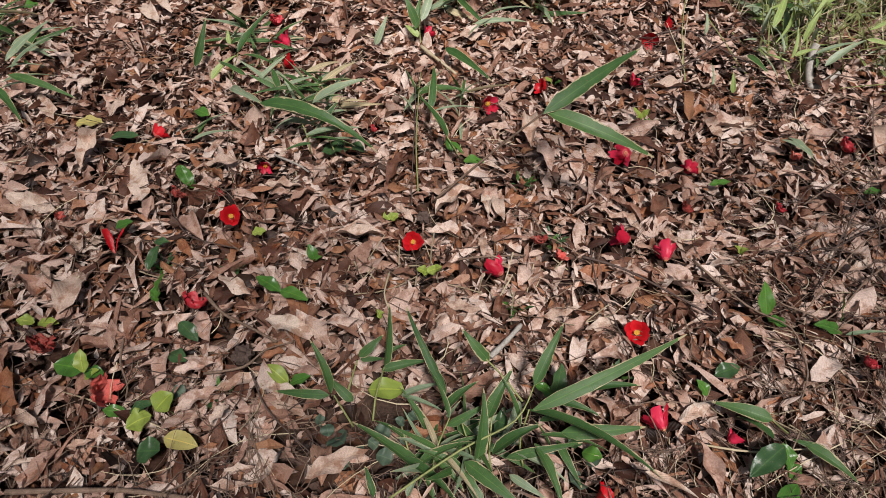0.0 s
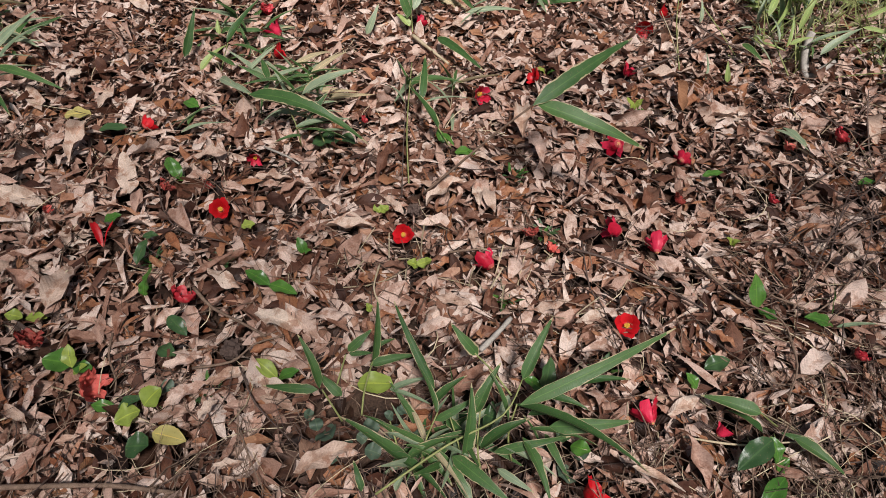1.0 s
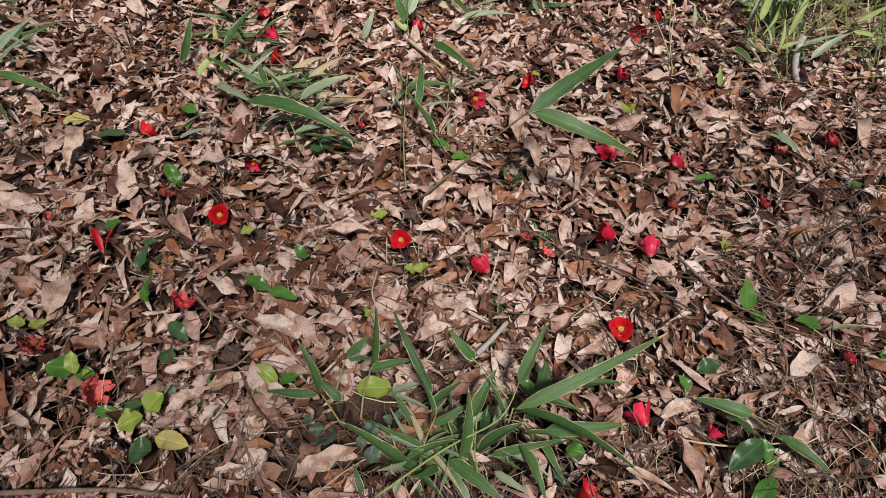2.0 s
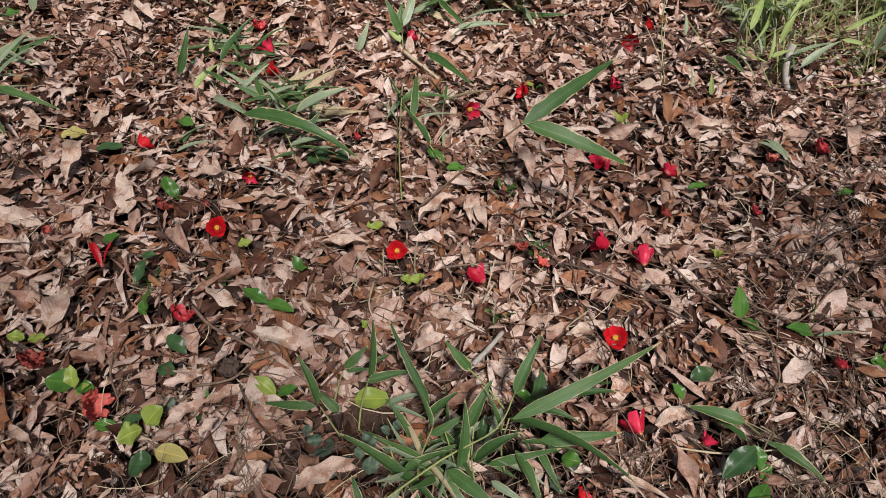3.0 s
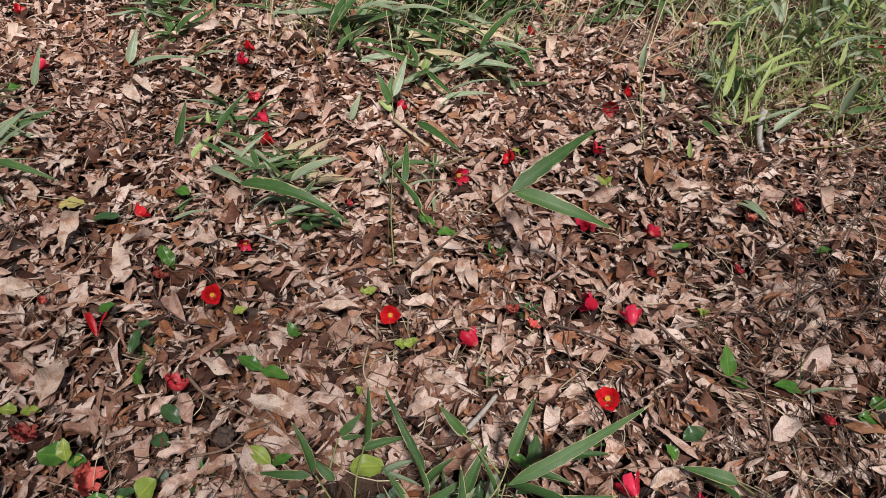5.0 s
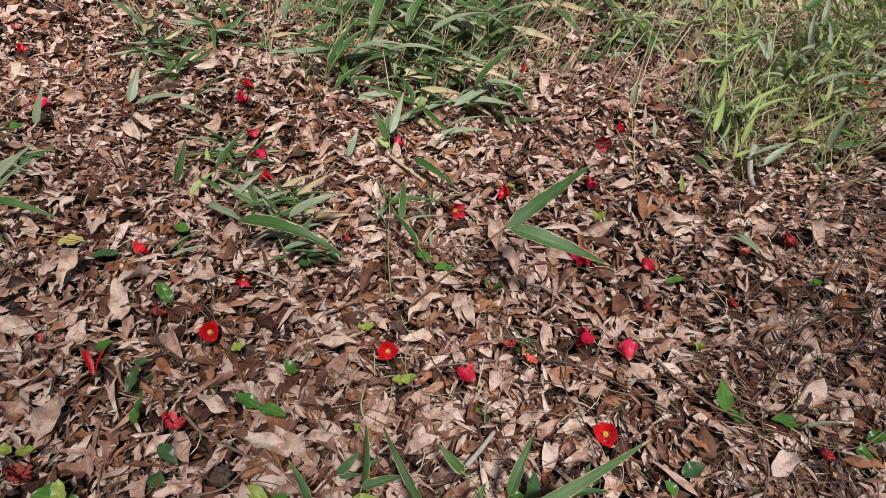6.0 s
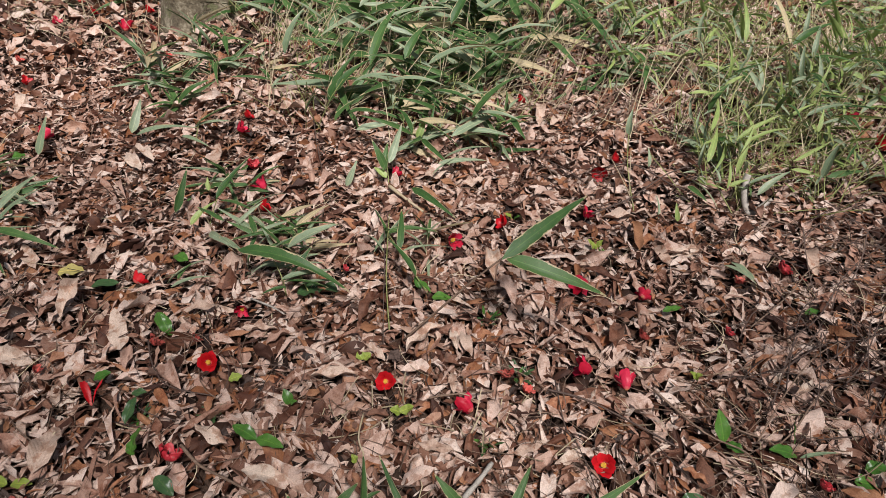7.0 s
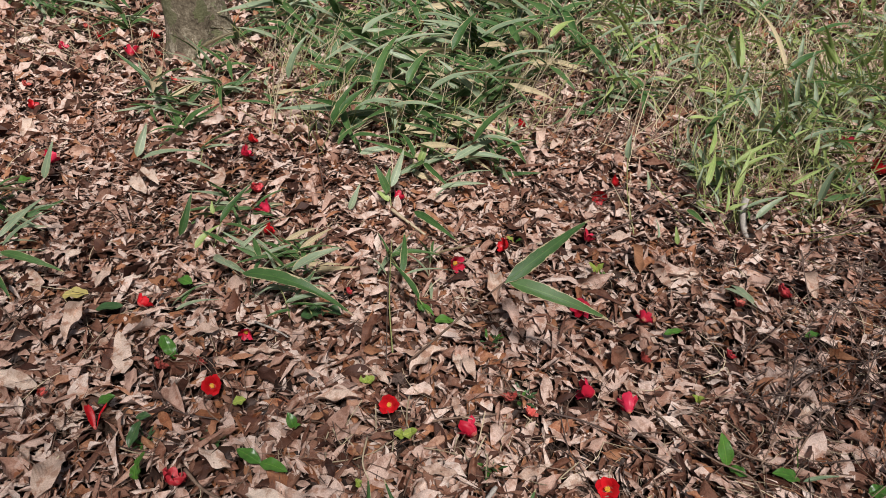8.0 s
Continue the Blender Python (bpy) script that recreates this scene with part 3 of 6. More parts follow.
blade(p, (-0.513, 1.469, 0.113), (-0.432, 1.522, 0.161), 0.012, SASA_SHEEN, "blade", 0.06, 30)
blade(p, (-0.554, 1.507, 0.106), (-0.652, 1.579, 0.107), 0.012, SASA, "blade", 0.06, -20)
blade(p, (-0.449, 1.423, 0.117), (-0.348, 1.456, 0.138), 0.013, SASA_SHEEN, "blade", 0.06, 20)
blade(p, (-0.551, 1.440, 0.096), (-0.465, 1.357, 0.101), 0.012, SASA_SHEEN, "blade", 0.06, 0)
p = bamboo(-0.362, 1.291, "dwarf bamboo tuft of thin crossing blades")
stalk(p, [(-0.340, 1.228, 0.059), (-0.348, 1.249, 0.110), (-0.369, 1.281, 0.141)], 0.0022, 0.0013)
stalk(p, [(-0.272, 1.219, 0.055), (-0.290, 1.238, 0.098), (-0.311, 1.268, 0.131)], 0.0022, 0.0013)
blade(p, (-0.343, 1.223, 0.123), (-0.206, 1.244, 0.130), 0.014, SASA_SHEEN, "blade", 0.08, 10)
blade(p, (-0.337, 1.223, 0.113), (-0.220, 1.202, 0.106), 0.014, SASA, "blade", 0.08, -20)
blade(p, (-0.366, 1.264, 0.146), (-0.435, 1.240, 0.111), 0.013, SASA_SHEEN, "blade", 0.10, 20)
blade(p, (-0.305, 1.242, 0.144), (-0.263, 1.293, 0.176), 0.014, SASA, "blade", 0.06, 40)
blade(p, (-0.328, 1.204, 0.111), (-0.393, 1.192, 0.100), 0.013, SASA, "blade", 0.08, 0)
blade(p, (-0.350, 1.253, 0.146), (-0.243, 1.284, 0.154), 0.015, SASA_SHEEN, "blade", 0.08, 15)
blade(p, (-0.293, 1.214, 0.111), (-0.192, 1.221, 0.107), 0.012, SASA_SHEEN, "blade", 0.08, -10)
p = bamboo(-0.638, 1.323, "low dwarf bamboo sprig lying flat on the litter")
blade(p, (-0.662, 1.268, 0.078), (-0.556, 1.330, 0.110), 0.024, SASA_SHEEN, "blade", 0.08, -27)
blade(p, (-0.646, 1.253, 0.080), (-0.529, 1.275, 0.093), 0.018, SASA_SHEEN, "blade", 0.08, -14)
blade(p, (-0.630, 1.272, 0.089), (-0.599, 1.318, 0.107), 0.018, SASA, "blade", 0.08, -16)
blade(p, (-0.683, 1.287, 0.077), (-0.599, 1.294, 0.088), 0.014, SASA_SHEEN, "blade", 0.08, -35)
p = bamboo(-0.011, 1.303, "small dwarf bamboo with four narrow green blades")
stalk(p, [(0.042, 1.209, 0.064), (0.010, 1.230, 0.112), (-0.062, 1.385, 0.131)], 0.0022, 0.0013)
stalk(p, [(-0.061, 1.079, 0.065), (-0.070, 1.253, 0.098), (-0.062, 1.469, 0.142)], 0.0022, 0.0013)
blade(p, (0.010, 1.201, 0.138), (-0.066, 1.316, 0.177), 0.026, SASA, "blade", 0.05, 29)
blade(p, (-0.033, 1.296, 0.147), (-0.025, 1.424, 0.192), 0.019, SASA, "blade", 0.08, 14)
blade(p, (-0.062, 1.400, 0.135), (0.078, 1.380, 0.139), 0.018, SASA, "blade", 0.08, 2)
blade(p, (-0.028, 1.315, 0.127), (0.118, 1.319, 0.128), 0.015, SASA_SHEEN, "blade", 0.08, -23)
blade(p, (-0.136, 1.426, 0.101), (-0.077, 1.325, 0.117), 0.016, SASA_SHEEN, "blade", 0.08, -36)
blade(p, (0.006, 1.667, 0.096), (0.137, 1.505, 0.091), 0.024, SASA, "blade", 0.08, 27)
p = bamboo(-0.012, 1.108, "dwarf bamboo on a long leaning stalk with two large blades")
stalk(p, [(-0.025, 1.039, 0.076), (0.064, 1.047, 0.171), (0.140, 1.057, 0.248), (0.214, 1.062, 0.319)], 0.0034, 0.0022, TWIG)
blade(p, (0.201, 1.033, 0.333), (0.420, 1.189, 0.388), 0.032, SASA, "blade", 0.05, 25)
blade(p, (0.206, 1.040, 0.333), (0.428, 0.968, 0.274), 0.034, SASA, "blade", 0.07, 30)
blade(p, (0.016, 1.190, 0.129), (0.047, 1.154, 0.122), 0.016, GLOSSY, "blade", 0.08, -10)
p = bamboo(-1.389, 1.679, "dwarf bamboo with several crossing green blades")
blade(p, (-1.252, 1.620, 0.126), (-1.091, 1.673, 0.156), 0.022, SASA_SHEEN, "blade", 0.08, 0)
blade(p, (-1.195, 1.497, 0.129), (-1.091, 1.644, 0.157), 0.024, SASA_SHEEN, "blade", 0.08, -15)
blade(p, (-1.228, 1.520, 0.116), (-1.121, 1.536, 0.114), 0.016, SASA_SHEEN, "blade", 0.08, -15)
blade(p, (-1.190, 1.470, 0.129), (-1.008, 1.428, 0.083), 0.024, SASA, "blade", 0.08, 19)
blade(p, (-1.218, 1.433, 0.119), (-1.111, 1.323, 0.077), 0.022, SASA, "blade", 0.08, -12)
blade(p, (-1.218, 1.446, 0.099), (-1.102, 1.470, 0.103), 0.020, SASA_SHEEN, "blade", 0.08, -17)
blade(p, (-1.254, 1.581, 0.118), (-1.105, 1.588, 0.130), 0.018, SASA_SHEEN, "blade", 0.08, 10)
blade(p, (-1.203, 1.452, 0.119), (-1.068, 1.492, 0.110), 0.018, SASA_SHEEN, "blade", 0.08, -15)
blade(p, (-1.221, 1.528, 0.136), (-1.151, 1.700, 0.165), 0.018, SASA_SHEEN, "blade", 0.06, 25)
p = bamboo(-0.847, 2.217, "dwarf bamboo with long blades lying over the litter")
stalk(p, [(-0.790, 2.065, 0.047), (-0.780, 2.130, 0.099)], 0.0022, 0.0013)
blade(p, (-0.993, 2.042, 0.110), (-0.965, 2.140, 0.197), 0.030, SASA_SHEEN, "blade", 0.04, 40)
blade(p, (-0.981, 2.044, 0.100), (-0.748, 2.028, 0.130), 0.028, SASA_SHEEN, "blade", 0.08, 4)
blade(p, (-0.772, 2.061, 0.122), (-0.518, 2.129, 0.183), 0.032, SASA, "blade", 0.08, -20)
blade(p, (-0.781, 2.064, 0.112), (-0.639, 2.065, 0.135), 0.024, SASA_SHEEN, "blade", 0.08, 0)
blade(p, (-0.822, 2.045, 0.091), (-0.711, 1.978, 0.084), 0.016, SASA_SHEEN, "blade", 0.08, 13)
blade(p, (-1.308, 1.975, 0.068), (-1.256, 2.036, 0.191), 0.024, SASA_SHEEN, "blade", 0.03, 40)
p = bamboo(-0.080, 1.856, "dwarf bamboo tuft of upright blue-green blades")
stalk(p, [(-0.071, 1.755, 0.048), (-0.075, 1.813, 0.085)], 0.0022, 0.0013)
blade(p, (-0.077, 1.768, 0.102), (-0.121, 1.814, 0.192), 0.026, SASA, "blade", 0.08, -29)
blade(p, (-0.068, 1.795, 0.111), (-0.021, 1.916, 0.194), 0.026, SASA_SHEEN, "blade", 0.03, 30)
blade(p, (-0.086, 1.761, 0.103), (-0.069, 1.833, 0.169), 0.024, SASA, "blade", 0.08, -2)
blade(p, (-0.209, 1.719, 0.074), (-0.170, 1.770, 0.144), 0.020, SASA_SHEEN, "blade", 0.08, 36)
blade(p, (-0.078, 1.749, 0.083), (-0.119, 1.785, 0.103), 0.024, SASA_YOUNG, "blade", 0.08, -8)
blade(p, (0.030, 1.991, 0.092), (0.063, 2.034, 0.140), 0.026, SASA_YOUNG, "blade", 0.08, 36)
p = bamboo(-0.255, 2.262, "dwarf bamboo with broad arching blades at the thicket's edge")
blade(p, (-0.262, 2.017, 0.154), (-0.143, 2.126, 0.200), 0.034, SASA, "blade", 0.08, -24)
blade(p, (-0.381, 2.107, 0.126), (-0.310, 2.127, 0.228), 0.030, SASA, "blade", 0.08, -16)
blade(p, (-0.184, 1.978, 0.138), (-0.031, 2.028, 0.136), 0.024, SASA_SHEEN, "blade", 0.08, 39)
p = bamboo(0.169, 2.031, "dwarf bamboo with pale blades fallen sideways in a heap")
blade(p, (0.151, 1.957, 0.113), (0.349, 2.108, 0.119), 0.028, SASA_SHEEN, "blade", 0.08, 23)
blade(p, (0.194, 2.174, 0.148), (0.370, 2.193, 0.158), 0.028, SASA_SHEEN, "blade", 0.08, -17)
blade(p, (0.205, 2.021, 0.102), (0.374, 2.005, 0.082), 0.024, SASA_SHEEN, "blade", 0.08, 27)
blade(p, (0.117, 1.840, 0.096), (0.291, 1.896, 0.102), 0.022, SASA_SHEEN, "blade", 0.08, -14)
blade(p, (0.097, 1.803, 0.098), (0.265, 1.824, 0.093), 0.018, SASA_SHEEN, "blade", 0.08, 24)
blade(p, (0.076, 1.753, 0.088), (0.231, 1.865, 0.101), 0.016, SASA_SHEEN, "blade", 0.08, -29)
blade(p, (0.425, 2.273, 0.130), (0.462, 2.163, 0.128), 0.026, SASA_SHEEN, "blade", 0.08, -37)
p = bamboo(0.856, 2.047, "slender dwarf bamboo shoot with one pale green blade")
stalk(p, [(0.721, 1.589, 0.037), (0.745, 1.774, 0.083), (0.783, 1.927, 0.129)], 0.0022, 0.0013)
blade(p, (0.784, 1.918, 0.124), (0.801, 1.978, 0.198), 0.026, SASA_SHEEN, "blade", 0.08, -38)
blade(p, (0.824, 1.791, 0.071), (0.826, 1.835, 0.124), 0.016, SASA_SHEEN, "blade", 0.08, 22)
blade(p, (0.835, 1.509, 0.051), (0.831, 1.544, 0.098), 0.014, SASA_YOUNG, "blade", 0.08, -28)
blade(p, (0.777, 1.524, 0.051), (0.781, 1.593, 0.096), 0.010, SASA_SHEEN, "blade", 0.08, 31)
p = bamboo(1.075, 1.626, "yellow-green dwarf bamboo beside a bent grey branch")
stalk(p, [(1.059, 1.574, 0.040), (1.078, 1.716, 0.113), (1.083, 1.815, 0.176)], 0.0022, 0.0013)
stalk(p, [(1.032, 1.549, 0.038), (0.984, 1.697, 0.126), (0.953, 1.816, 0.235)], 0.0022, 0.0013)
stalk(p, [(1.073, 1.587, 0.041), (1.126, 1.811, 0.157), (1.147, 1.953, 0.260)], 0.0022, 0.0013)
blade(p, (1.007, 1.592, 0.112), (1.026, 1.657, 0.174), 0.017, SASA_YOUNG, "blade", 0.05, 40)
blade(p, (1.021, 1.602, 0.114), (1.076, 1.601, 0.137), 0.014, SASA_YOUNG, "blade", 0.08, 15)
blade(p, (1.074, 1.741, 0.198), (1.225, 1.790, 0.260), 0.016, SASA_YOUNG, "blade", 0.08, 12)
blade(p, (1.087, 1.549, 0.114), (1.200, 1.597, 0.169), 0.022, SASA_SHEEN, "blade", 0.08, -1)
blade(p, (1.081, 1.607, 0.117), (1.190, 1.613, 0.151), 0.013, SASA_SHEEN, "blade", 0.08, 11)
blade(p, (0.910, 1.652, 0.111), (0.965, 1.539, 0.078), 0.016, SASA_SHEEN, "blade", 0.08, -27)
blade(p, (0.905, 1.644, 0.090), (0.940, 1.559, 0.085), 0.018, SASA, "blade", 0.08, 26)
blade(p, (0.958, 1.664, 0.167), (1.026, 1.791, 0.219), 0.019, SASA_YOUNG, "blade", 0.08, 8)
blade(p, (1.008, 1.793, 0.209), (1.074, 1.935, 0.251), 0.017, SASA_YOUNG, "blade", 0.08, 28)
blade(p, (1.039, 1.965, 0.247), (1.141, 1.967, 0.254), 0.014, SASA_YOUNG, "blade", 0.08, -15)
blade(p, (0.998, 1.624, 0.111), (0.982, 1.690, 0.151), 0.012, SASA_SHEEN, "blade", 0.08, 23)
p = bamboo(1.396, 1.725, "dwarf bamboo with a broad pale blade and yellowing leaves")
stalk(p, [(1.342, 1.564, 0.041), (1.350, 1.643, 0.123)], 0.0022, 0.0013)
blade(p, (1.315, 1.599, 0.141), (1.355, 1.645, 0.238), 0.029, SASA_SHEEN, "blade", 0.04, -32)
blade(p, (1.245, 1.667, 0.160), (1.400, 1.745, 0.180), 0.012, SASA_YOUNG, "blade", 0.08, 38)
blade(p, (1.250, 1.666, 0.130), (1.351, 1.649, 0.108), 0.012, SASA_YOUNG, "blade", 0.08, 37)
blade(p, (1.359, 1.637, 0.116), (1.506, 1.671, 0.112), 0.020, SASA, "blade", 0.08, 36)
blade(p, (1.298, 1.852, 0.211), (1.391, 1.875, 0.256), 0.014, SASA_YOUNG, "blade", 0.08, 1)
blade(p, (1.286, 1.985, 0.224), (1.332, 1.892, 0.200), 0.014, SASA_SHEEN, "blade", 0.08, 6)
blade(p, (1.368, 1.776, 0.202), (1.398, 1.835, 0.257), 0.013, SASA_YOUNG, "blade", 0.08, 1)
blade(p, (0.889, 1.285, 0.063), (0.944, 1.197, 0.066), 0.016, SASA_SHEEN, "blade", 0.08, -9)
p = bamboo(0.647, 0.503, "broad-bladed plant with dark green leaves on thin stalks")
stalk(p, [(0.615, 0.475, 0.056), (0.578, 0.488, 0.085)], 0.0022, 0.0013)
blade(p, (0.571, 0.479, 0.101), (0.480, 0.519, 0.089), 0.025, SASA, "blade", 0.08, -14)
blade(p, (0.566, 0.448, 0.093), (0.522, 0.496, 0.079), 0.022, SASA, "blade", 0.08, 29)
blade(p, (0.615, 0.438, 0.094), (0.684, 0.377, 0.083), 0.022, SASA, "blade", 0.08, 0)
blade(p, (0.655, 0.427, 0.083), (0.595, 0.448, 0.093), 0.015, SASA, "blade", 0.08, -20)
p = bamboo(-0.237, 2.271, "broad pale-edged bamboo blades standing over the thicket")
blade(p, (-0.529, 2.656, 0.140), (-0.432, 2.767, 0.300), 0.042, SASA_SHEEN)
blade(p, (-0.294, 2.168, 0.150), (-0.181, 2.272, 0.300), 0.040, SASA)
blade(p, (-0.215, 2.022, 0.180), (-0.087, 1.970, 0.200), 0.030, SASA)
blade(p, (-0.138, 2.293, 0.240), (-0.035, 2.565, 0.360), 0.040, SASA)
blade(p, (-0.072, 2.182, 0.220), (0.139, 2.144, 0.220), 0.034, SASA_SHEEN)
blade(p, (-0.192, 2.545, 0.260), (0.191, 2.614, 0.340), 0.036, SASA_SHEEN)
blade(p, (-0.263, 2.160, 0.200), (-0.124, 2.254, 0.280), 0.036, SASA)
blade(p, (-0.196, 2.145, 0.240), (-0.008, 2.154, 0.250), 0.030, SASA_SHEEN)
p = bamboo(0.181, 2.437, "dwarf bamboo with long blades swept sideways over the thicket")
blade(p, (0.230, 2.006, 0.160), (0.408, 2.057, 0.300), 0.036, SASA)
blade(p, (0.232, 2.031, 0.160), (0.410, 2.009, 0.140), 0.030, SASA_SHEEN)
blade(p, (0.326, 2.696, 0.300), (0.654, 2.818, 0.320), 0.040, SASA_SHEEN)
blade(p, (-0.006, 2.295, 0.260), (0.093, 2.448, 0.340), 0.036, SASA)
blade(p, (0.055, 2.934, 0.320), (0.286, 2.800, 0.300), 0.034, SASA_SHEEN)
blade(p, (0.177, 2.408, 0.280), (0.375, 2.326, 0.240), 0.036, SASA)
blade(p, (0.097, 2.145, 0.200), (0.266, 2.111, 0.150), 0.032, SASA)
blade(p, (0.367, 2.460, 0.280), (0.615, 2.485, 0.300), 0.034, SASA_SHEEN)
blade(p, (-0.049, 2.417, 0.280), (0.131, 2.389, 0.260), 0.034, SASA)
blade(p, (0.441, 2.664, 0.300), (0.729, 2.768, 0.360), 0.032, SASA)
blade(p, (0.598, 2.565, 0.340), (0.732, 2.661, 0.380), 0.034, SASA_YOUNG)
blade(p, (0.080, 2.261, 0.250), (0.324, 2.307, 0.300), 0.034, SASA_SHEEN)
blade(p, (-0.195, 2.700, 0.320), (0.003, 2.808, 0.380), 0.040, SASA_SHEEN)
blade(p, (0.186, 2.540, 0.300), (0.320, 2.733, 0.400), 0.038, SASA)
p = bamboo(1.209, 2.204, "yellow-green dwarf bamboo with bright lime blades")
blade(p, (1.116, 2.231, 0.240), (1.248, 2.186, 0.220), 0.021, SASA_YOUNG)
blade(p, (1.021, 2.041, 0.220), (1.159, 2.020, 0.200), 0.021, SASA_YOUNG)
blade(p, (1.375, 2.404, 0.260), (1.399, 2.564, 0.380), 0.021, SASA_YOUNG)
blade(p, (1.522, 2.319, 0.280), (1.730, 2.385, 0.340), 0.034, SASA)
blade(p, (1.537, 2.344, 0.260), (1.503, 2.689, 0.420), 0.020, SASA_DRY)
blade(p, (1.097, 1.719, 0.200), (1.237, 1.736, 0.240), 0.016, SASA_YOUNG)
blade(p, (1.081, 1.982, 0.180), (1.145, 2.004, 0.280), 0.026, SASA)
blade(p, (1.066, 1.663, 0.120), (1.127, 1.756, 0.240), 0.016, SASA_YOUNG)
blade(p, (1.046, 2.373, 0.280), (1.213, 2.409, 0.320), 0.021, SASA_SHEEN)
blade(p, (0.835, 2.649, 0.300), (1.058, 2.681, 0.360), 0.021, SASA_SHEEN)
blade(p, (0.920, 2.500, 0.280), (1.133, 2.593, 0.340), 0.018, SASA_YOUNG)
blade(p, (1.360, 1.853, 0.220), (1.531, 1.882, 0.240), 0.019, SASA_SHEEN)
blade(p, (1.743, 2.571, 0.340), (2.007, 2.633, 0.340), 0.030, SASA)


# ---- thicket of dwarf bamboo ----
def bamboo_kind(name, seed, tall, leaves, length, width, materials, spread, dry, sweep):
    rng = random.Random(seed)
    p = root(name, (0, 0, -5), "leafy dwarf bamboo in a dense green thicket", "bamboo", "dwarf bamboo thicket")
    bend = Vector((rng.uniform(-1, 1), rng.uniform(-1, 1), 0)) * tall * 0.3
    nodes = [Vector((0, 0, -0.03)), bend * 0.15 + Vector((0, 0, tall * 0.35)), bend * 0.5 + Vector((0, 0, tall * 0.7)), bend + Vector((0, 0, tall))]
    part("culm", tube_mesh("culm", nodes, 0.0022, 0.0012, STRAW if rng.random() < dry else CULM, 5), p)
    for i in range(leaves):
        s = rng.uniform(0.25, 1.0)
        a = bend * s * s + Vector((0, 0, tall * s))
        turn = rng.gauss(0.25, sweep) + (math.pi if rng.random() < 0.28 else 0.0)
        l = length * rng.uniform(0.6, 1.15)
        pitch = rng.uniform(-0.45, spread)
        g = np.random.default_rng(seed * 50 + i)
        pts = leaf_points(l, width * rng.uniform(0.7, 1.15), 9, 4, "blade", rng.uniform(0.02, 0.16), 0.35, rng.uniform(-0.6, 0.6), 0.05, 0, g)
        me = from_grid("leaf", pts, 9, 4, rng.choice(materials))
        m = Matrix.Translation(a) @ Matrix.Rotation(turn, 4, "Z") @ Matrix.Rotation(-pitch, 4, "Y") @ Matrix.Rotation(rng.uniform(-0.85, 0.85), 4, "X")
        part("leaf", me, p, "", m)
    return p


THICK = [bamboo_kind("dwarf_bamboo", 11 + i, 0.12 + 0.040 * i, 7 + i % 3, 0.30, 0.034, [SASA, SASA, SASA, SASA_SHEEN, SASA_SHEEN] + [SASA_DRY] * (i % 2), 0.65, 0.6, 0.8) for i in range(6)]
LIGHT = [bamboo_kind("young_bamboo", 41 + i, 0.13 + 0.04 * i, 8 + i % 3, 0.165, 0.018, [SASA_YOUNG, SASA_YOUNG, SASA_YOUNG, SASA_SHEEN, SASA_SHEEN, SASA], 0.9, 0.5, 1.3) for i in range(6)]
for p in LIGHT:
    tagged(p, "yellow-green dwarf bamboo with thin straw stalks", group="yellow-green bamboo patch")


def thicket(kinds, corners, count, seed, small=0.75, large=1.15):
    """Plants scattered over the four-cornered stretch of ground."""
    rng = random.Random(seed)
    a, b, c, d = (Vector((*q, 0)) for q in corners)
    for i in range(count):
        s, t = rng.random(), rng.random()
        q = (a * (1 - s) + b * s) * (1 - t) + (d * (1 - s) + c * s) * t
        k = rng.uniform(small, large)
        if any(math.hypot(q.x - cx, q.y + 0.05 - cy) < 0.15 and large > 0.6 for cx, cy, _ in CLEAR):
            continue
        m = Matrix.Translation((q.x, q.y, rise(q.x, q.y))) @ Matrix.Rotation(rng.gauss(0, 0.5), 4, "Z") @ Matrix.Rotation(rng.uniform(-0.3, 0.3), 4, "X") @ Matrix.Rotation(rng.uniform(0.0, 0.55), 4, "Y") @ Matrix.Scale(k, 4)
        copy_thing(rng.choice(kinds), m)


thicket(THICK, ((-0.31, 2.23), (0.29, 2.24), (0.52, 2.86), (-0.43, 2.80)), 27, 1, 0.7, 1.05)
thicket(THICK, ((-0.62, 2.98), (0.66, 2.88), (1.25, 4.06), (-0.90, 4.13)), 58, 2, 0.75, 1.15)
thicket(THICK, ((-0.14, 1.90), (0.30, 1.98), (0.36, 2.26), (-0.13, 2.27)), 10, 3, 0.5, 0.7)
thicket(THICK, ((-1.08, 2.27), (-0.51, 2.23), (-0.52, 3.08), (-1.14, 2.88)), 19, 4, 0.45, 0.75)
thicket(THICK, ((-0.93, 3.12), (-0.48, 3.17), (-0.58, 4.17), (-1.11, 4.16)), 14, 9, 0.6, 0.9)
thicket(THICK, ((-2.25, 3.78), (-1.50, 3.52), (-1.65, 4.19), (-2.57, 4.35)), 20, 5, 0.5, 0.8)
thicket(THICK, ((-0.48, 1.32), (-0.23, 1.31), (-0.25, 1.50), (-0.51, 1.51)), 5, 12, 0.4, 0.55)
thicket(THICK, ((-0.71, 1.67), (-0.48, 1.63), (-0.51, 1.81), (-0.75, 1.83)), 4, 13, 0.4, 0.5)
thicket(THICK, ((-1.40, 1.66), (-1.23, 1.65), (-1.33, 1.87), (-1.51, 1.88)), 4, 14, 0.5, 0.6)
thicket(THICK, ((-0.07, 1.36), (0.04, 1.35), (0.05, 1.47), (-0.07, 1.47)), 2, 15, 0.4, 0.5)
thicket(LIGHT, ((1.04, 1.87), (1.49, 1.71), (2.17, 2.49), (1.16, 2.53)), 60, 6, 0.7, 1.1)
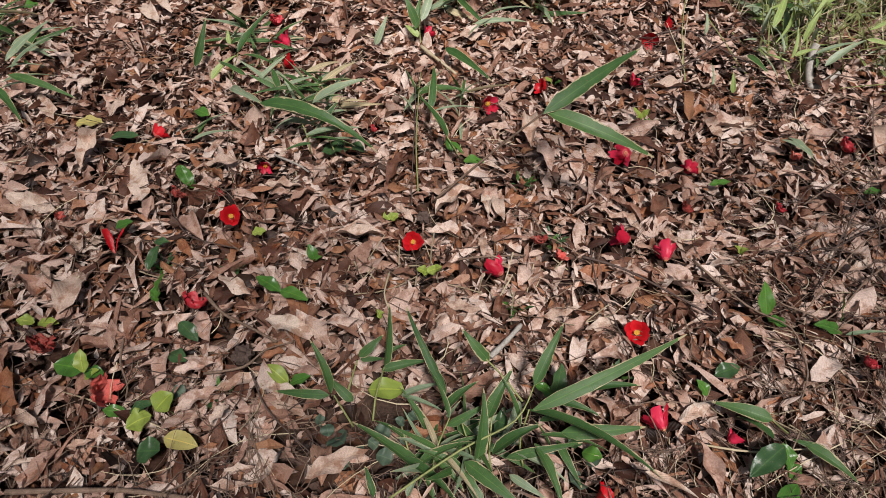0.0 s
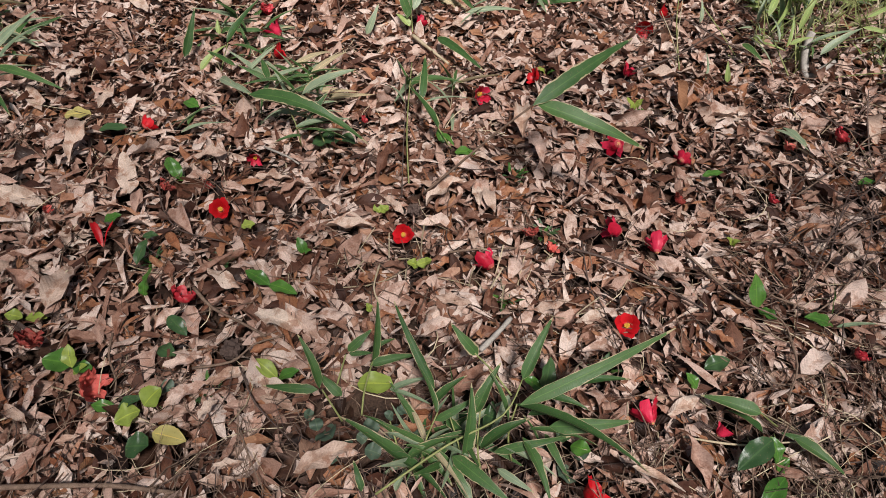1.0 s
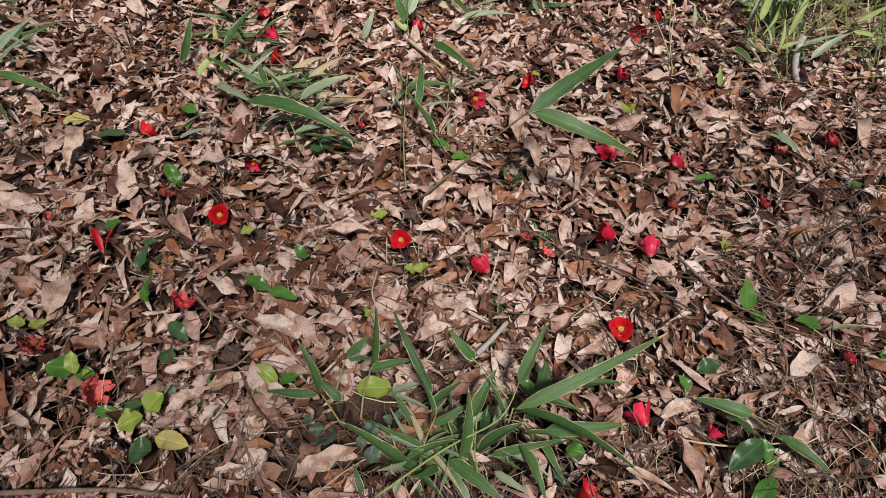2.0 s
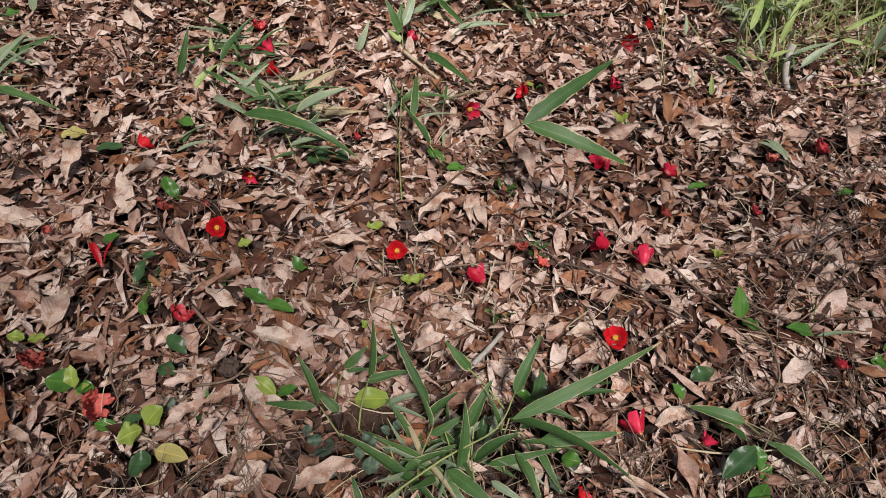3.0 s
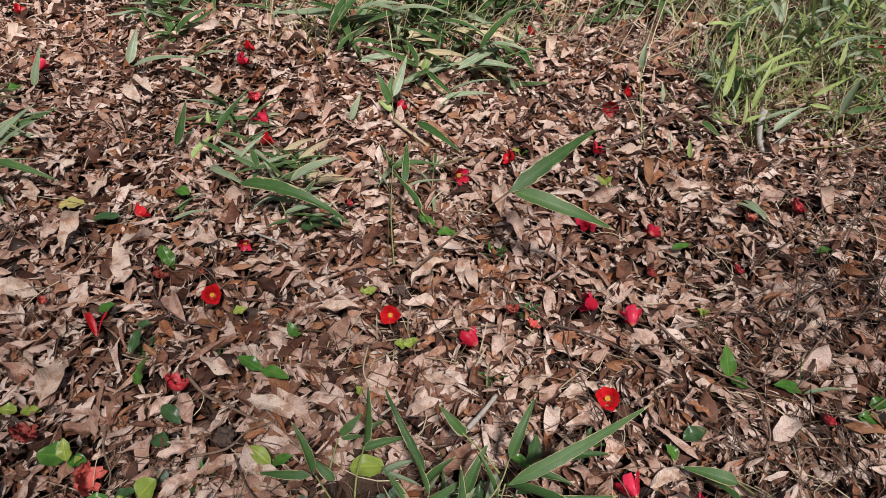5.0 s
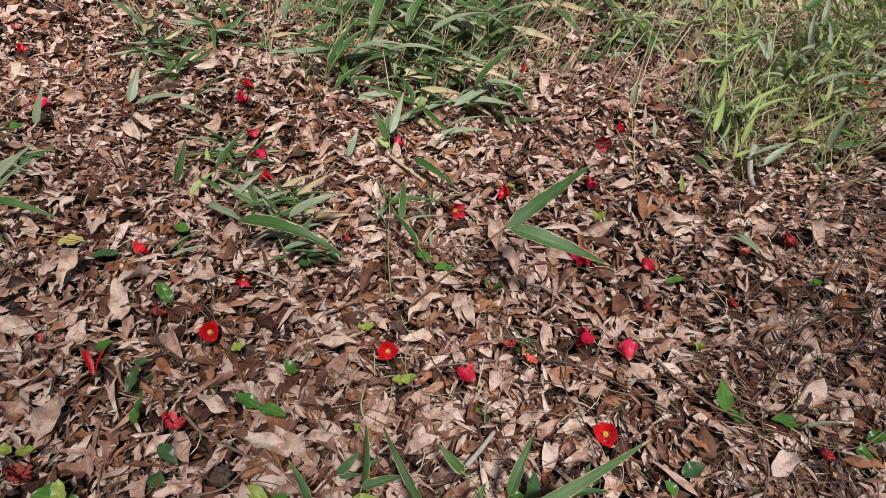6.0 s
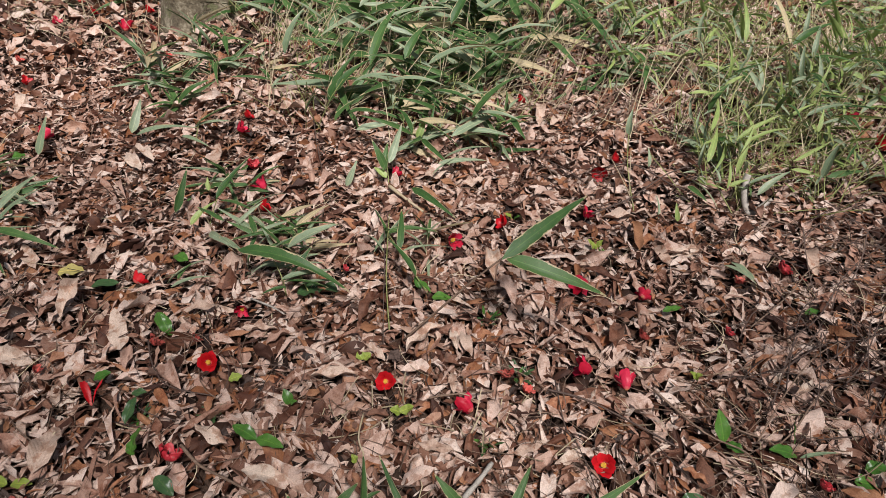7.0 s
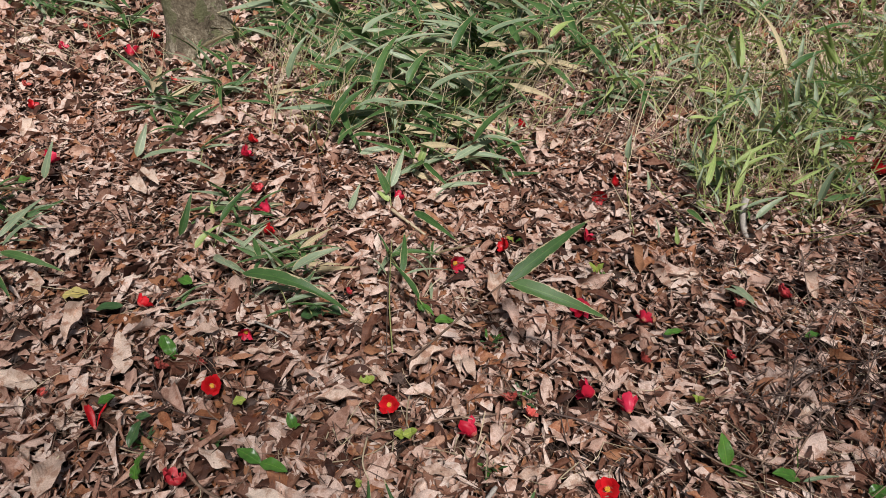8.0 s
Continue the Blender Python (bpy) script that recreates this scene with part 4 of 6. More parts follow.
thicket(LIGHT, ((0.82, 2.40), (2.15, 2.33), (3.44, 4.03), (1.05, 4.15)), 120, 7, 0.75, 1.2)
thicket(LIGHT, ((1.45, 1.65), (1.73, 1.64), (2.52, 2.48), (2.15, 2.49)), 14, 8, 0.7, 1.1)
thicket(LIGHT, ((-0.81, 3.60), (1.25, 3.55), (1.90, 5.04), (-1.35, 5.12)), 40, 10, 0.9, 1.3)
thicket(LIGHT, ((1.25, 3.55), (3.09, 3.49), (4.58, 4.95), (1.60, 5.09)), 40, 11, 0.9, 1.3)
thicket(THICK, ((-0.13, 0.39), (0.19, 0.39), (0.20, 0.49), (-0.13, 0.50)), 4, 16, 0.35, 0.45)
thicket(LIGHT, ((0.93, 1.63), (1.10, 1.61), (1.25, 1.98), (1.04, 2.02)), 9, 17, 0.4, 0.65)
thicket(LIGHT, ((1.05, 1.60), (1.42, 1.58), (1.60, 1.86), (1.12, 1.92)), 7, 19, 0.4, 0.6)
thicket(THICK, ((0.50, 2.45), (0.88, 2.38), (1.15, 3.20), (0.55, 3.20)), 10, 18, 0.5, 0.8)
for p in THICK + LIGHT:
    for o in (*p.children_recursive, p):
        bpy.data.objects.remove(o)


# ---- seedlings and loose green leaves ----
def seedling(x, y, label="small broad-leaved seedling with glossy green leaves"):
    return root("seedling", (x, y, rise(x, y)), label, "seedling", "seedlings on the forest floor")


def loose_leaf(a, b, width, material, label, kind="oval", bow=0.05):
    p = (Vector(a) + Vector(b)) / 2
    o = root("green_leaf", p, label, "leaf", "loose green leaves")
    blade(o, a, b, width, material, kind, bow, 0, "leaf_blade")
    CLEAR.append((p.x, p.y, width * 0.4))


p = seedling(-0.348, 0.809, "pair of glossy green leaves on a seedling")
stalk(p, [(-0.340, 0.795, 0.009), (-0.346, 0.803, 0.040)], 0.0015, 0.001, SEED_STEM, "stem")
blade(p, (-0.340, 0.779, 0.068), (-0.395, 0.810, 0.079), 0.028, GLOSSY, "oval", 0.08, 0)
blade(p, (-0.343, 0.782, 0.068), (-0.279, 0.753, 0.073), 0.028, GLOSSY, "oval", 0.08, 0)
p = seedling(-0.619, 0.801, "seedling with upright bright green leaves")
stalk(p, [(-0.614, 0.794, 0.010), (-0.611, 0.815, 0.052)], 0.0015, 0.001, SEED_STEM, "stem")
blade(p, (-0.599, 0.777, 0.048), (-0.573, 0.792, 0.111), 0.028, GLOSSY, "oval", 0.08, 0)
blade(p, (-0.605, 0.768, 0.046), (-0.598, 0.787, 0.079), 0.022, GLOSSY, "oval", 0.08, 0)
blade(p, (-0.630, 0.830, 0.073), (-0.621, 0.889, 0.088), 0.024, DARK, "oval", 0.08, 0)
blade(p, (-0.639, 0.905, 0.078), (-0.605, 0.907, 0.080), 0.020, DARK, "oval", 0.08, 0)
p = seedling(-0.746, 0.634, "seedling with dark leaves and a lime young shoot")
stalk(p, [(-0.735, 0.630, -0.006), (-0.713, 0.628, 0.031)], 0.0015, 0.001, SEED_STEM, "stem")
blade(p, (-0.700, 0.611, 0.038), (-0.751, 0.613, 0.056), 0.050, GLOSSY, "oval", 0.08, 0)
blade(p, (-0.686, 0.595, 0.056), (-0.691, 0.627, 0.089), 0.026, LIME, "oval", 0.08, 0)
blade(p, (-0.692, 0.606, 0.047), (-0.649, 0.592, 0.044), 0.026, GLOSSY, "oval", 0.08, 0)
blade(p, (-0.692, 0.593, 0.037), (-0.660, 0.602, 0.055), 0.020, LIME, "oval", 0.08, 0)
p = seedling(-0.573, 0.546, "sprawling seedling with lime and dark green leaves")
stalk(p, [(-0.618, 0.537, -0.004), (-0.548, 0.549, 0.020), (-0.507, 0.528, 0.015)], 0.0015, 0.001, SEED_STEM, "stem")
blade(p, (-0.590, 0.522, 0.028), (-0.635, 0.529, 0.036), 0.024, GLOSSY, "oval", 0.08, 0)
blade(p, (-0.583, 0.522, 0.038), (-0.537, 0.536, 0.052), 0.022, DARK, "oval", 0.08, 0)
blade(p, (-0.538, 0.515, 0.042), (-0.578, 0.491, 0.040), 0.046, LIME, "oval", 0.08, 0)
blade(p, (-0.528, 0.518, 0.053), (-0.502, 0.549, 0.064), 0.050, LIME, "oval", 0.08, 0)
p = seedling(-0.542, 0.708, "small seedling with dark green leaves")
blade(p, (-0.535, 0.710, 0.058), (-0.492, 0.672, 0.045), 0.030, DARK, "oval", 0.08, 0)
blade(p, (-0.548, 0.654, 0.031), (-0.504, 0.628, 0.042), 0.030, DARK, "oval", 0.08, 0)
blade(p, (-0.519, 0.572, 0.032), (-0.493, 0.559, 0.035), 0.030, COIN, "round", 0.08, 0)
p = seedling(0.689, 0.749, "seedling with one upright oval green leaf")
stalk(p, [(0.688, 0.735, 0.015), (0.670, 0.742, 0.046)], 0.0015, 0.001, SEED_STEM, "stem")
blade(p, (0.655, 0.720, 0.067), (0.644, 0.765, 0.125), 0.031, GLOSSY, "oval", 0.03, -12)
blade(p, (0.663, 0.725, 0.057), (0.688, 0.695, 0.065), 0.026, GLOSSY, "oval", 0.08, 0)
p = seedling(0.829, 0.727, "seedling with a flat leaf and a narrow blade")
blade(p, (0.810, 0.694, 0.045), (0.742, 0.698, 0.070), 0.032, GLOSSY, "oval", 0.08, 0)
blade(p, (0.810, 0.715, 0.056), (0.817, 0.767, 0.097), 0.014, GLOSSY, "oval", 0.03, 60)
blade(p, (0.813, 0.688, 0.048), (0.902, 0.696, 0.046), 0.008, SASA_SHEEN, "blade", 0.08, 0)
p = seedling(0.626, 0.462, "broad-leaved seedling with large dark green leaves")
stalk(p, [(0.622, 0.436, 0.019), (0.599, 0.457, 0.067)], 0.0015, 0.001, SEED_STEM, "stem")
blade(p, (0.575, 0.433, 0.100), (0.506, 0.385, 0.087), 0.038, DARK, "oval", 0.08, 0)
blade(p, (0.574, 0.438, 0.099), (0.582, 0.401, 0.082), 0.026, GLOSSY, "oval", 0.08, 0)
blade(p, (0.580, 0.410, 0.072), (0.605, 0.389, 0.062), 0.030, GLOSSY, "oval", 0.08, 0)
p = seedling(0.598, 0.375, "broad leaf at the foot of a seedling")
blade(p, (0.582, 0.374, 0.084), (0.524, 0.322, 0.081), 0.030, GLOSSY, "oval", 0.08, 0)
p = seedling(0.218, 0.574, "seedling with upright oval green leaves under bamboo")
blade(p, (0.204, 0.544, 0.067), (0.215, 0.584, 0.113), 0.030, DARK, "oval", 0.05, 30)
blade(p, (0.201, 0.542, 0.067), (0.165, 0.559, 0.082), 0.022, GLOSSY, "oval", 0.08, 0)
blade(p, (0.237, 0.432, 0.074), (0.267, 0.417, 0.087), 0.030, GLOSSY, "oval", 0.08, 0)
blade(p, (0.215, 0.448, 0.072), (0.243, 0.453, 0.084), 0.026, DARK, "oval", 0.08, 0)
p = seedling(-0.303, 0.924, "tiny seedling with a bright green leaf")
blade(p, (-0.282, 0.871, 0.058), (-0.296, 0.894, 0.089), 0.022, GLOSSY, "oval", 0.08, 0)
blade(p, (-0.286, 0.874, 0.058), (-0.266, 0.873, 0.069), 0.012, GLOSSY, "oval", 0.08, 0)
p = seedling(-0.335, 0.617, "low seedling with glossy mid-green leaves")
blade(p, (-0.293, 0.572, 0.056), (-0.338, 0.603, 0.074), 0.028, LIME, "oval", 0.08, 0)
blade(p, (-0.293, 0.569, 0.056), (-0.324, 0.561, 0.054), 0.024, GLOSSY, "oval", 0.08, 0)
blade(p, (-0.291, 0.571, 0.056), (-0.250, 0.581, 0.071), 0.022, GLOSSY, "oval", 0.08, 0)
p = seedling(0.067, 1.245, "sprig of bright green leaves under a leaning stalk")
blade(p, (0.050, 1.183, 0.076), (0.103, 1.176, 0.076), 0.030, GLOSSY, "oval", 0.08, 0)
blade(p, (0.021, 1.206, 0.084), (0.007, 1.239, 0.102), 0.020, GLOSSY, "oval", 0.08, 0)
p = seedling(-0.659, 1.173, "seedling with two upright green leaves")
blade(p, (-0.609, 1.093, 0.071), (-0.630, 1.124, 0.110), 0.030, GLOSSY, "oval", 0.08, 0)
blade(p, (-0.618, 1.100, 0.061), (-0.596, 1.094, 0.070), 0.020, GLOSSY, "oval", 0.08, 0)
p = seedling(-0.285, 1.268, "dark broad leaves beneath bamboo blades")
blade(p, (-0.310, 1.223, 0.068), (-0.233, 1.244, 0.066), 0.050, DARK, "oval", 0.08, 0)
blade(p, (-0.241, 1.257, 0.067), (-0.203, 1.229, 0.063), 0.030, DARK, "oval", 0.08, 0)
p = seedling(0.506, 0.589, "sprig of dark rounded leaves")
blade(p, (0.493, 0.551, 0.053), (0.472, 0.573, 0.072), 0.022, GLOSSY, "oval", 0.08, 0)
blade(p, (0.518, 0.592, 0.054), (0.566, 0.604, 0.066), 0.032, DARK, "oval", 0.08, 0)
blade(p, (0.497, 0.575, 0.053), (0.514, 0.589, 0.053), 0.020, COIN, "round", 0.08, 0)
p = seedling(-0.131, 1.051, "tiny lime-green seedling in litter")
blade(p, (-0.125, 0.994, 0.059), (-0.138, 1.011, 0.069), 0.022, LIME, "oval", 0.08, 0)
blade(p, (-0.122, 0.994, 0.059), (-0.105, 1.006, 0.069), 0.022, LIME, "oval", 0.08, 0)
p = seedling(0.711, 0.967, "tiny seedling of lime leaves")
blade(p, (0.673, 0.912, 0.037), (0.656, 0.919, 0.057), 0.018, LIME, "oval", 0.08, 0)
blade(p, (0.673, 0.912, 0.037), (0.684, 0.908, 0.057), 0.020, LIME, "oval", 0.08, 0)
p = seedling(-0.035, 0.881, "small seedling of pale green leaves")
blade(p, (-0.030, 0.841, 0.053), (-0.004, 0.844, 0.072), 0.024, LIME, "oval", 0.08, 0)
blade(p, (-0.033, 0.841, 0.053), (-0.058, 0.845, 0.064), 0.024, LIME, "oval", 0.08, 0)
p = seedling(0.445, 1.436, "yellow-green leafy seedling in litter")
blade(p, (0.547, 1.394, 0.043), (0.567, 1.402, 0.073), 0.020, LIME, "oval", 0.08, 0)
blade(p, (0.542, 1.394, 0.043), (0.522, 1.408, 0.074), 0.020, LIME, "oval", 0.08, 0)
blade(p, (0.550, 1.389, 0.043), (0.572, 1.371, 0.051), 0.018, GLOSSY, "oval", 0.08, 0)
blade(p, (0.314, 1.523, 0.068), (0.290, 1.527, 0.088), 0.018, LIME, "oval", 0.08, 0)
blade(p, (0.319, 1.522, 0.068), (0.336, 1.511, 0.087), 0.018, GLOSSY, "oval", 0.08, 0)
p = seedling(-0.177, 0.778, "small fern-like green tuft")
blade(p, (-0.126, 0.714, 0.067), (-0.134, 0.722, 0.086), 0.014, LIME, "oval", 0.08, 0)
p = seedling(-0.889, 0.747, "seedling with paired lime-yellow leaves")
blade(p, (-0.833, 0.713, 0.050), (-0.864, 0.712, 0.062), 0.026, LIME, "oval", 0.08, 0)
blade(p, (-0.826, 0.711, 0.050), (-0.779, 0.708, 0.055), 0.022, LIME, "oval", 0.08, 0)
p = seedling(0.983, 0.656, "dark green leaves at the edge of the twigs")
blade(p, (0.901, 0.631, 0.044), (0.940, 0.617, 0.047), 0.035, GLOSSY, "oval", 0.08, 0)
blade(p, (0.939, 0.656, 0.044), (0.981, 0.655, 0.054), 0.030, GLOSSY, "oval", 0.08, 0)
loose_leaf((-0.140, 0.555, 0.065), (-0.074, 0.555, 0.065), .042, LIME, "flat lime-green oval leaf fallen on litter", "round")
loose_leaf((-0.542, 0.445, 0.043), (-0.501, 0.446, 0.046), .045, DARK, "round dark green leaf lying on litter", "round")
loose_leaf((-0.501, 0.470, 0.046), (-0.435, 0.453, 0.049), .036, YELLOW, "yellow-green leaf lying on litter", "oval")
loose_leaf((-0.745, 0.957, 0.068), (-0.710, 0.976, 0.072), .028, GLOSSY, "small green leaf beside a red flower", "oval")
loose_leaf((-0.434, 0.944, 0.065), (-0.405, 0.956, 0.064), .026, LIME, "small lime leaf on litter", "oval")
loose_leaf((0.667, 1.139, 0.037), (0.721, 1.146, 0.042), .02, GLOSSY, "narrow green leaf on litter", "oval")
loose_leaf((0.926, 1.315, 0.047), (0.959, 1.230, 0.051), .022, SASA_SHEEN, "narrow grey-green leaf on litter", "oval")
loose_leaf((-1.005, 1.372, 0.042), (-0.934, 1.375, 0.041), .042, YELLOW, "pale yellow leaf curled on litter", "round")
loose_leaf((-0.686, 1.412, 0.058), (-0.639, 1.382, 0.061), .035, GLOSSY, "small green leaf on litter", "oval")
loose_leaf((-0.884, 1.300, 0.049), (-0.809, 1.306, 0.054), .035, DARK, "dark green leaf on litter", "oval")
loose_leaf((1.041, 1.107, 0.041), (1.086, 1.114, 0.043), .02, GLOSSY, "small green leaf on litter", "oval")
loose_leaf((-0.037, 0.836, 0.064), (-0.006, 0.848, 0.062), .022, LIME, "small pale green leaf on litter", "oval")
loose_leaf((0.091, 0.495, 0.063), (0.113, 0.487, 0.064), .05, DARK, "dark green oval leaf under bamboo", "oval")
loose_leaf((-1.362, 1.989, 0.057), (-1.405, 1.975, 0.055), .045, GLOSSY, "round green leaf on litter", "round")
loose_leaf((-0.618, 1.101, 0.081), (-0.657, 1.164, 0.076), .03, GLOSSY, "green leaf standing in litter", "oval")
p = seedling(-0.080, 0.483, "creeper with small round grey-green leaves under bamboo")
blade(p, (-0.096, 0.456, 0.043), (-0.076, 0.444, 0.046), 0.022, COIN, "round", 0.05, 0)
blade(p, (-0.047, 0.508, 0.061), (-0.063, 0.496, 0.067), 0.020, COIN, "round", 0.05, 0)
blade(p, (-0.215, 0.499, 0.039), (-0.207, 0.475, 0.040), 0.024, COIN, "round", 0.05, 0)
blade(p, (-0.200, 0.477, 0.029), (-0.175, 0.453, 0.062), 0.045, COIN, "round", 0.05, 0)
blade(p, (-0.181, 0.412, 0.047), (-0.174, 0.435, 0.039), 0.025, COIN, "round", 0.05, 0)
blade(p, (-0.117, 0.451, 0.051), (-0.133, 0.459, 0.063), 0.021, COIN, "round", 0.05, 0)
blade(p, (-0.127, 0.481, 0.047), (-0.097, 0.463, 0.061), 0.036, COIN, "round", 0.05, 0)
blade(p, (-0.158, 0.456, 0.040), (-0.144, 0.438, 0.039), 0.021, COIN, "round", 0.05, 0)
blade(p, (-0.077, 0.460, 0.048), (-0.056, 0.477, 0.052), 0.026, COIN, "round", 0.05, 0)
blade(p, (-0.089, 0.425, 0.057), (-0.117, 0.432, 0.064), 0.029, COIN, "round", 0.05, 0)
blade(p, (-0.014, 0.473, 0.051), (-0.037, 0.460, 0.056), 0.025, COIN, "round", 0.05, 0)
blade(p, (-0.074, 0.505, 0.057), (-0.082, 0.495, 0.044), 0.018, COIN, "round", 0.05, 0)
blade(p, (-0.223, 0.504, 0.032), (-0.235, 0.507, 0.049), 0.021, COIN, "round", 0.05, 0)
blade(p, (0.012, 0.434, 0.064), (-0.003, 0.425, 0.050), 0.021, COIN, "round", 0.05, 0)
blade(p, (0.102, 0.481, 0.053), (0.108, 0.463, 0.053), 0.018, COIN, "round", 0.05, 0)
blade(p, (0.125, 0.456, 0.045), (0.124, 0.467, 0.062), 0.019, COIN, "round", 0.05, 0)
blade(p, (0.084, 0.498, 0.035), (0.108, 0.476, 0.051), 0.035, COIN, "round", 0.05, 0)
blade(p, (0.203, 0.425, 0.048), (0.180, 0.435, 0.059), 0.026, COIN, "round", 0.05, 0)
blade(p, (0.238, 0.396, 0.045), (0.211, 0.382, 0.072), 0.038, COIN, "round", 0.05, 0)
blade(p, (0.242, 0.422, 0.066), (0.268, 0.421, 0.085), 0.031, COIN, "round", 0.05, 0)


def tuft(x, y, seed, label="small dark green tuft of feathery leaves in litter"):
    """A low rosette of tiny narrow leaves."""
    rng = random.Random(seed)
    p = seedling(x, y, label)
    z = p.location.z + 0.035
    for i in range(16):
        a, r, l = rng.uniform(0, 6.28), rng.uniform(0.0, 0.022), rng.uniform(0.014, 0.028)
        c = Vector((x + r * math.cos(a), y + r * math.sin(a), z))
        blade(p, c, c + Vector((l * math.cos(a), l * math.sin(a), rng.uniform(0.006, 0.024))), rng.uniform(0.004, 0.007), rng.choice((DARK, GLOSSY, DARK)), "oval", 0.06)


for i, (x, y) in enumerate(((0.155, 0.766), (-0.46, 0.865), (0.250, 0.948), (0.184, 1.118), (-0.62, 0.86), (0.33, 0.60), (-0.43, 0.56))):
    tuft(x, y, 300 + i)


# ---- twigs and branches ----
def twig(points, radius, tip, material, label):
    pts = [Vector(p) for p in points]
    base = pts[0].copy()
    o = new("twig", tube_mesh("twig", [p - base for p in pts], radius, tip, material, 6, 0.12, int(abs(base.x) * 991)))
    o.location = base
    tagged(o, label, "twig", "twigs on the forest floor")


twig([(-0.502, 0.781, 0.058), (-0.453, 0.733, 0.056), (-0.393, 0.698, 0.060), (-0.331, 0.664, 0.056)], .004, .0025, TWIG, "dry grey-brown twig lying on litter")
twig([(-0.462, 0.599, 0.046), (-0.384, 0.605, 0.061), (-0.347, 0.641, 0.064), (-0.296, 0.662, 0.060)], .003, .0015, TWIG, "forked thin twig on litter")
twig([(-0.739, 0.374, 0.045), (-0.636, 0.377, 0.045), (-0.542, 0.378, 0.042), (-0.434, 0.366, 0.041)], .005, .004, TWIG, "long pale stick on litter")
twig([(-0.365, 0.592, 0.062), (-0.326, 0.523, 0.061), (-0.271, 0.470, 0.059), (-0.223, 0.432, 0.050)], .002, .001, DARK_TWIG, "thin dark twig on litter")
twig([(-0.344, 0.474, 0.049), (-0.315, 0.419, 0.059), (-0.281, 0.364, 0.053)], .002, .0012, TWIG, "thin straight twig on litter")
twig([(-0.643, 0.680, 0.042), (-0.631, 0.626, 0.046), (-0.602, 0.577, 0.045), (-0.606, 0.558, 0.025)], .0025, .0015, TWIG, "curved pale twig on litter")
twig([(0.305, 0.880, 0.064), (0.387, 0.851, 0.060), (0.470, 0.787, 0.063), (0.555, 0.714, 0.066)], .003, .002, DARK_TWIG, "long dark twig crossing litter")
twig([(0.330, 0.912, 0.054), (0.328, 0.785, 0.055), (0.348, 0.728, 0.055), (0.360, 0.620, 0.058)], .002, .0012, DARK_TWIG, "thin dark twig on litter")
twig([(0.550, 0.879, 0.056), (0.617, 0.741, 0.077), (0.691, 0.688, 0.074), (0.699, 0.620, 0.060)], .0025, .0015, TWIG, "brown twig on litter")
twig([(0.634, 0.882, 0.052), (0.682, 0.758, 0.074), (0.750, 0.719, 0.070), (0.778, 0.687, 0.056)], .002, .0015, TWIG, "brown twig on litter")
twig([(0.976, 0.867, 0.052), (0.899, 0.812, 0.062), (0.819, 0.742, 0.066), (0.747, 0.698, 0.059)], .0025, .0018, TWIG, "slanting twig on litter")
twig([(0.700, 0.669, 0.063), (0.688, 0.589, 0.070), (0.644, 0.518, 0.073), (0.657, 0.512, 0.063)], .0025, .0015, TWIG, "long thin twig on litter")
twig([(0.432, 0.445, 0.082), (0.526, 0.431, 0.080), (0.616, 0.436, 0.079), (0.660, 0.436, 0.068)], .0022, .0014, STRAW, "straw-coloured stalk on litter")
twig([(-0.648, 1.062, 0.082), (-0.610, 0.977, 0.085), (-0.558, 0.921, 0.080), (-0.457, 0.900, 0.066)], .002, .0015, DARK_TWIG, "dark twig on litter")
twig([(0.683, 1.806, 0.065), (0.773, 1.791, 0.084), (0.866, 1.679, 0.074), (0.945, 1.655, 0.050)], .003, .002, DARK_TWIG, "dark arching twig over litter")
twig([(-0.077, 1.038, 0.052), (-0.073, 1.106, 0.134), (-0.068, 1.217, 0.196), (-0.068, 1.270, 0.239)], .0016, .001, DARK_TWIG, "thin dead stem standing upright")
twig([(0.718, 1.613, 0.028), (0.715, 1.665, 0.110), (0.731, 1.748, 0.172)], .0016, .001, STRAW, "thin straw stem in litter")
twig([(0.736, 1.617, 0.025), (0.689, 1.631, 0.112), (0.653, 1.688, 0.169)], .0016, .001, STRAW, "thin straw stem in litter")
twig([(-1.157, 1.326, 0.051), (-1.032, 1.224, 0.064), (-0.957, 1.165, 0.050)], .002, .0012, TWIG, "thin twig on litter")
twig([(0.090, 0.628, 0.061), (0.122, 0.660, 0.065), (0.156, 0.704, 0.059)], .006, .005, GREY_WOOD, "short grey bark stick with ridges")
twig([(-0.069, 1.723, 0.068), (-0.024, 1.660, 0.068), (0.039, 1.590, 0.057)], .006, .004, STRAW, "broken pale stick on litter")
twig([(-0.426, 1.203, 0.075), (-0.363, 1.162, 0.082), (-0.332, 1.147, 0.069)], .003, .002, GREY_WOOD, "forked grey stick on litter")
twig([(0.031, 0.868, 0.067), (0.080, 0.871, 0.073), (0.180, 0.881, 0.067)], .003, .002, TWIG, "dark stick on litter")
twig([(-0.115, 0.831, 0.073), (-0.122, 0.763, 0.084), (-0.109, 0.727, 0.076)], .0022, .0015, STRAW, "thin straw stem in litter")
twig([(0.830, 1.030, 0.044), (0.903, 1.105, 0.066), (0.960, 1.045, 0.067), (1.029, 0.983, 0.055)], .002, .0012, DARK_TWIG, "thin twig in brush")
twig([(0.851, 0.842, 0.063), (0.937, 0.980, 0.058), (1.014, 1.091, 0.079), (1.080, 1.126, 0.084)], .002, .0012, DARK_TWIG, "thin twig in brush")
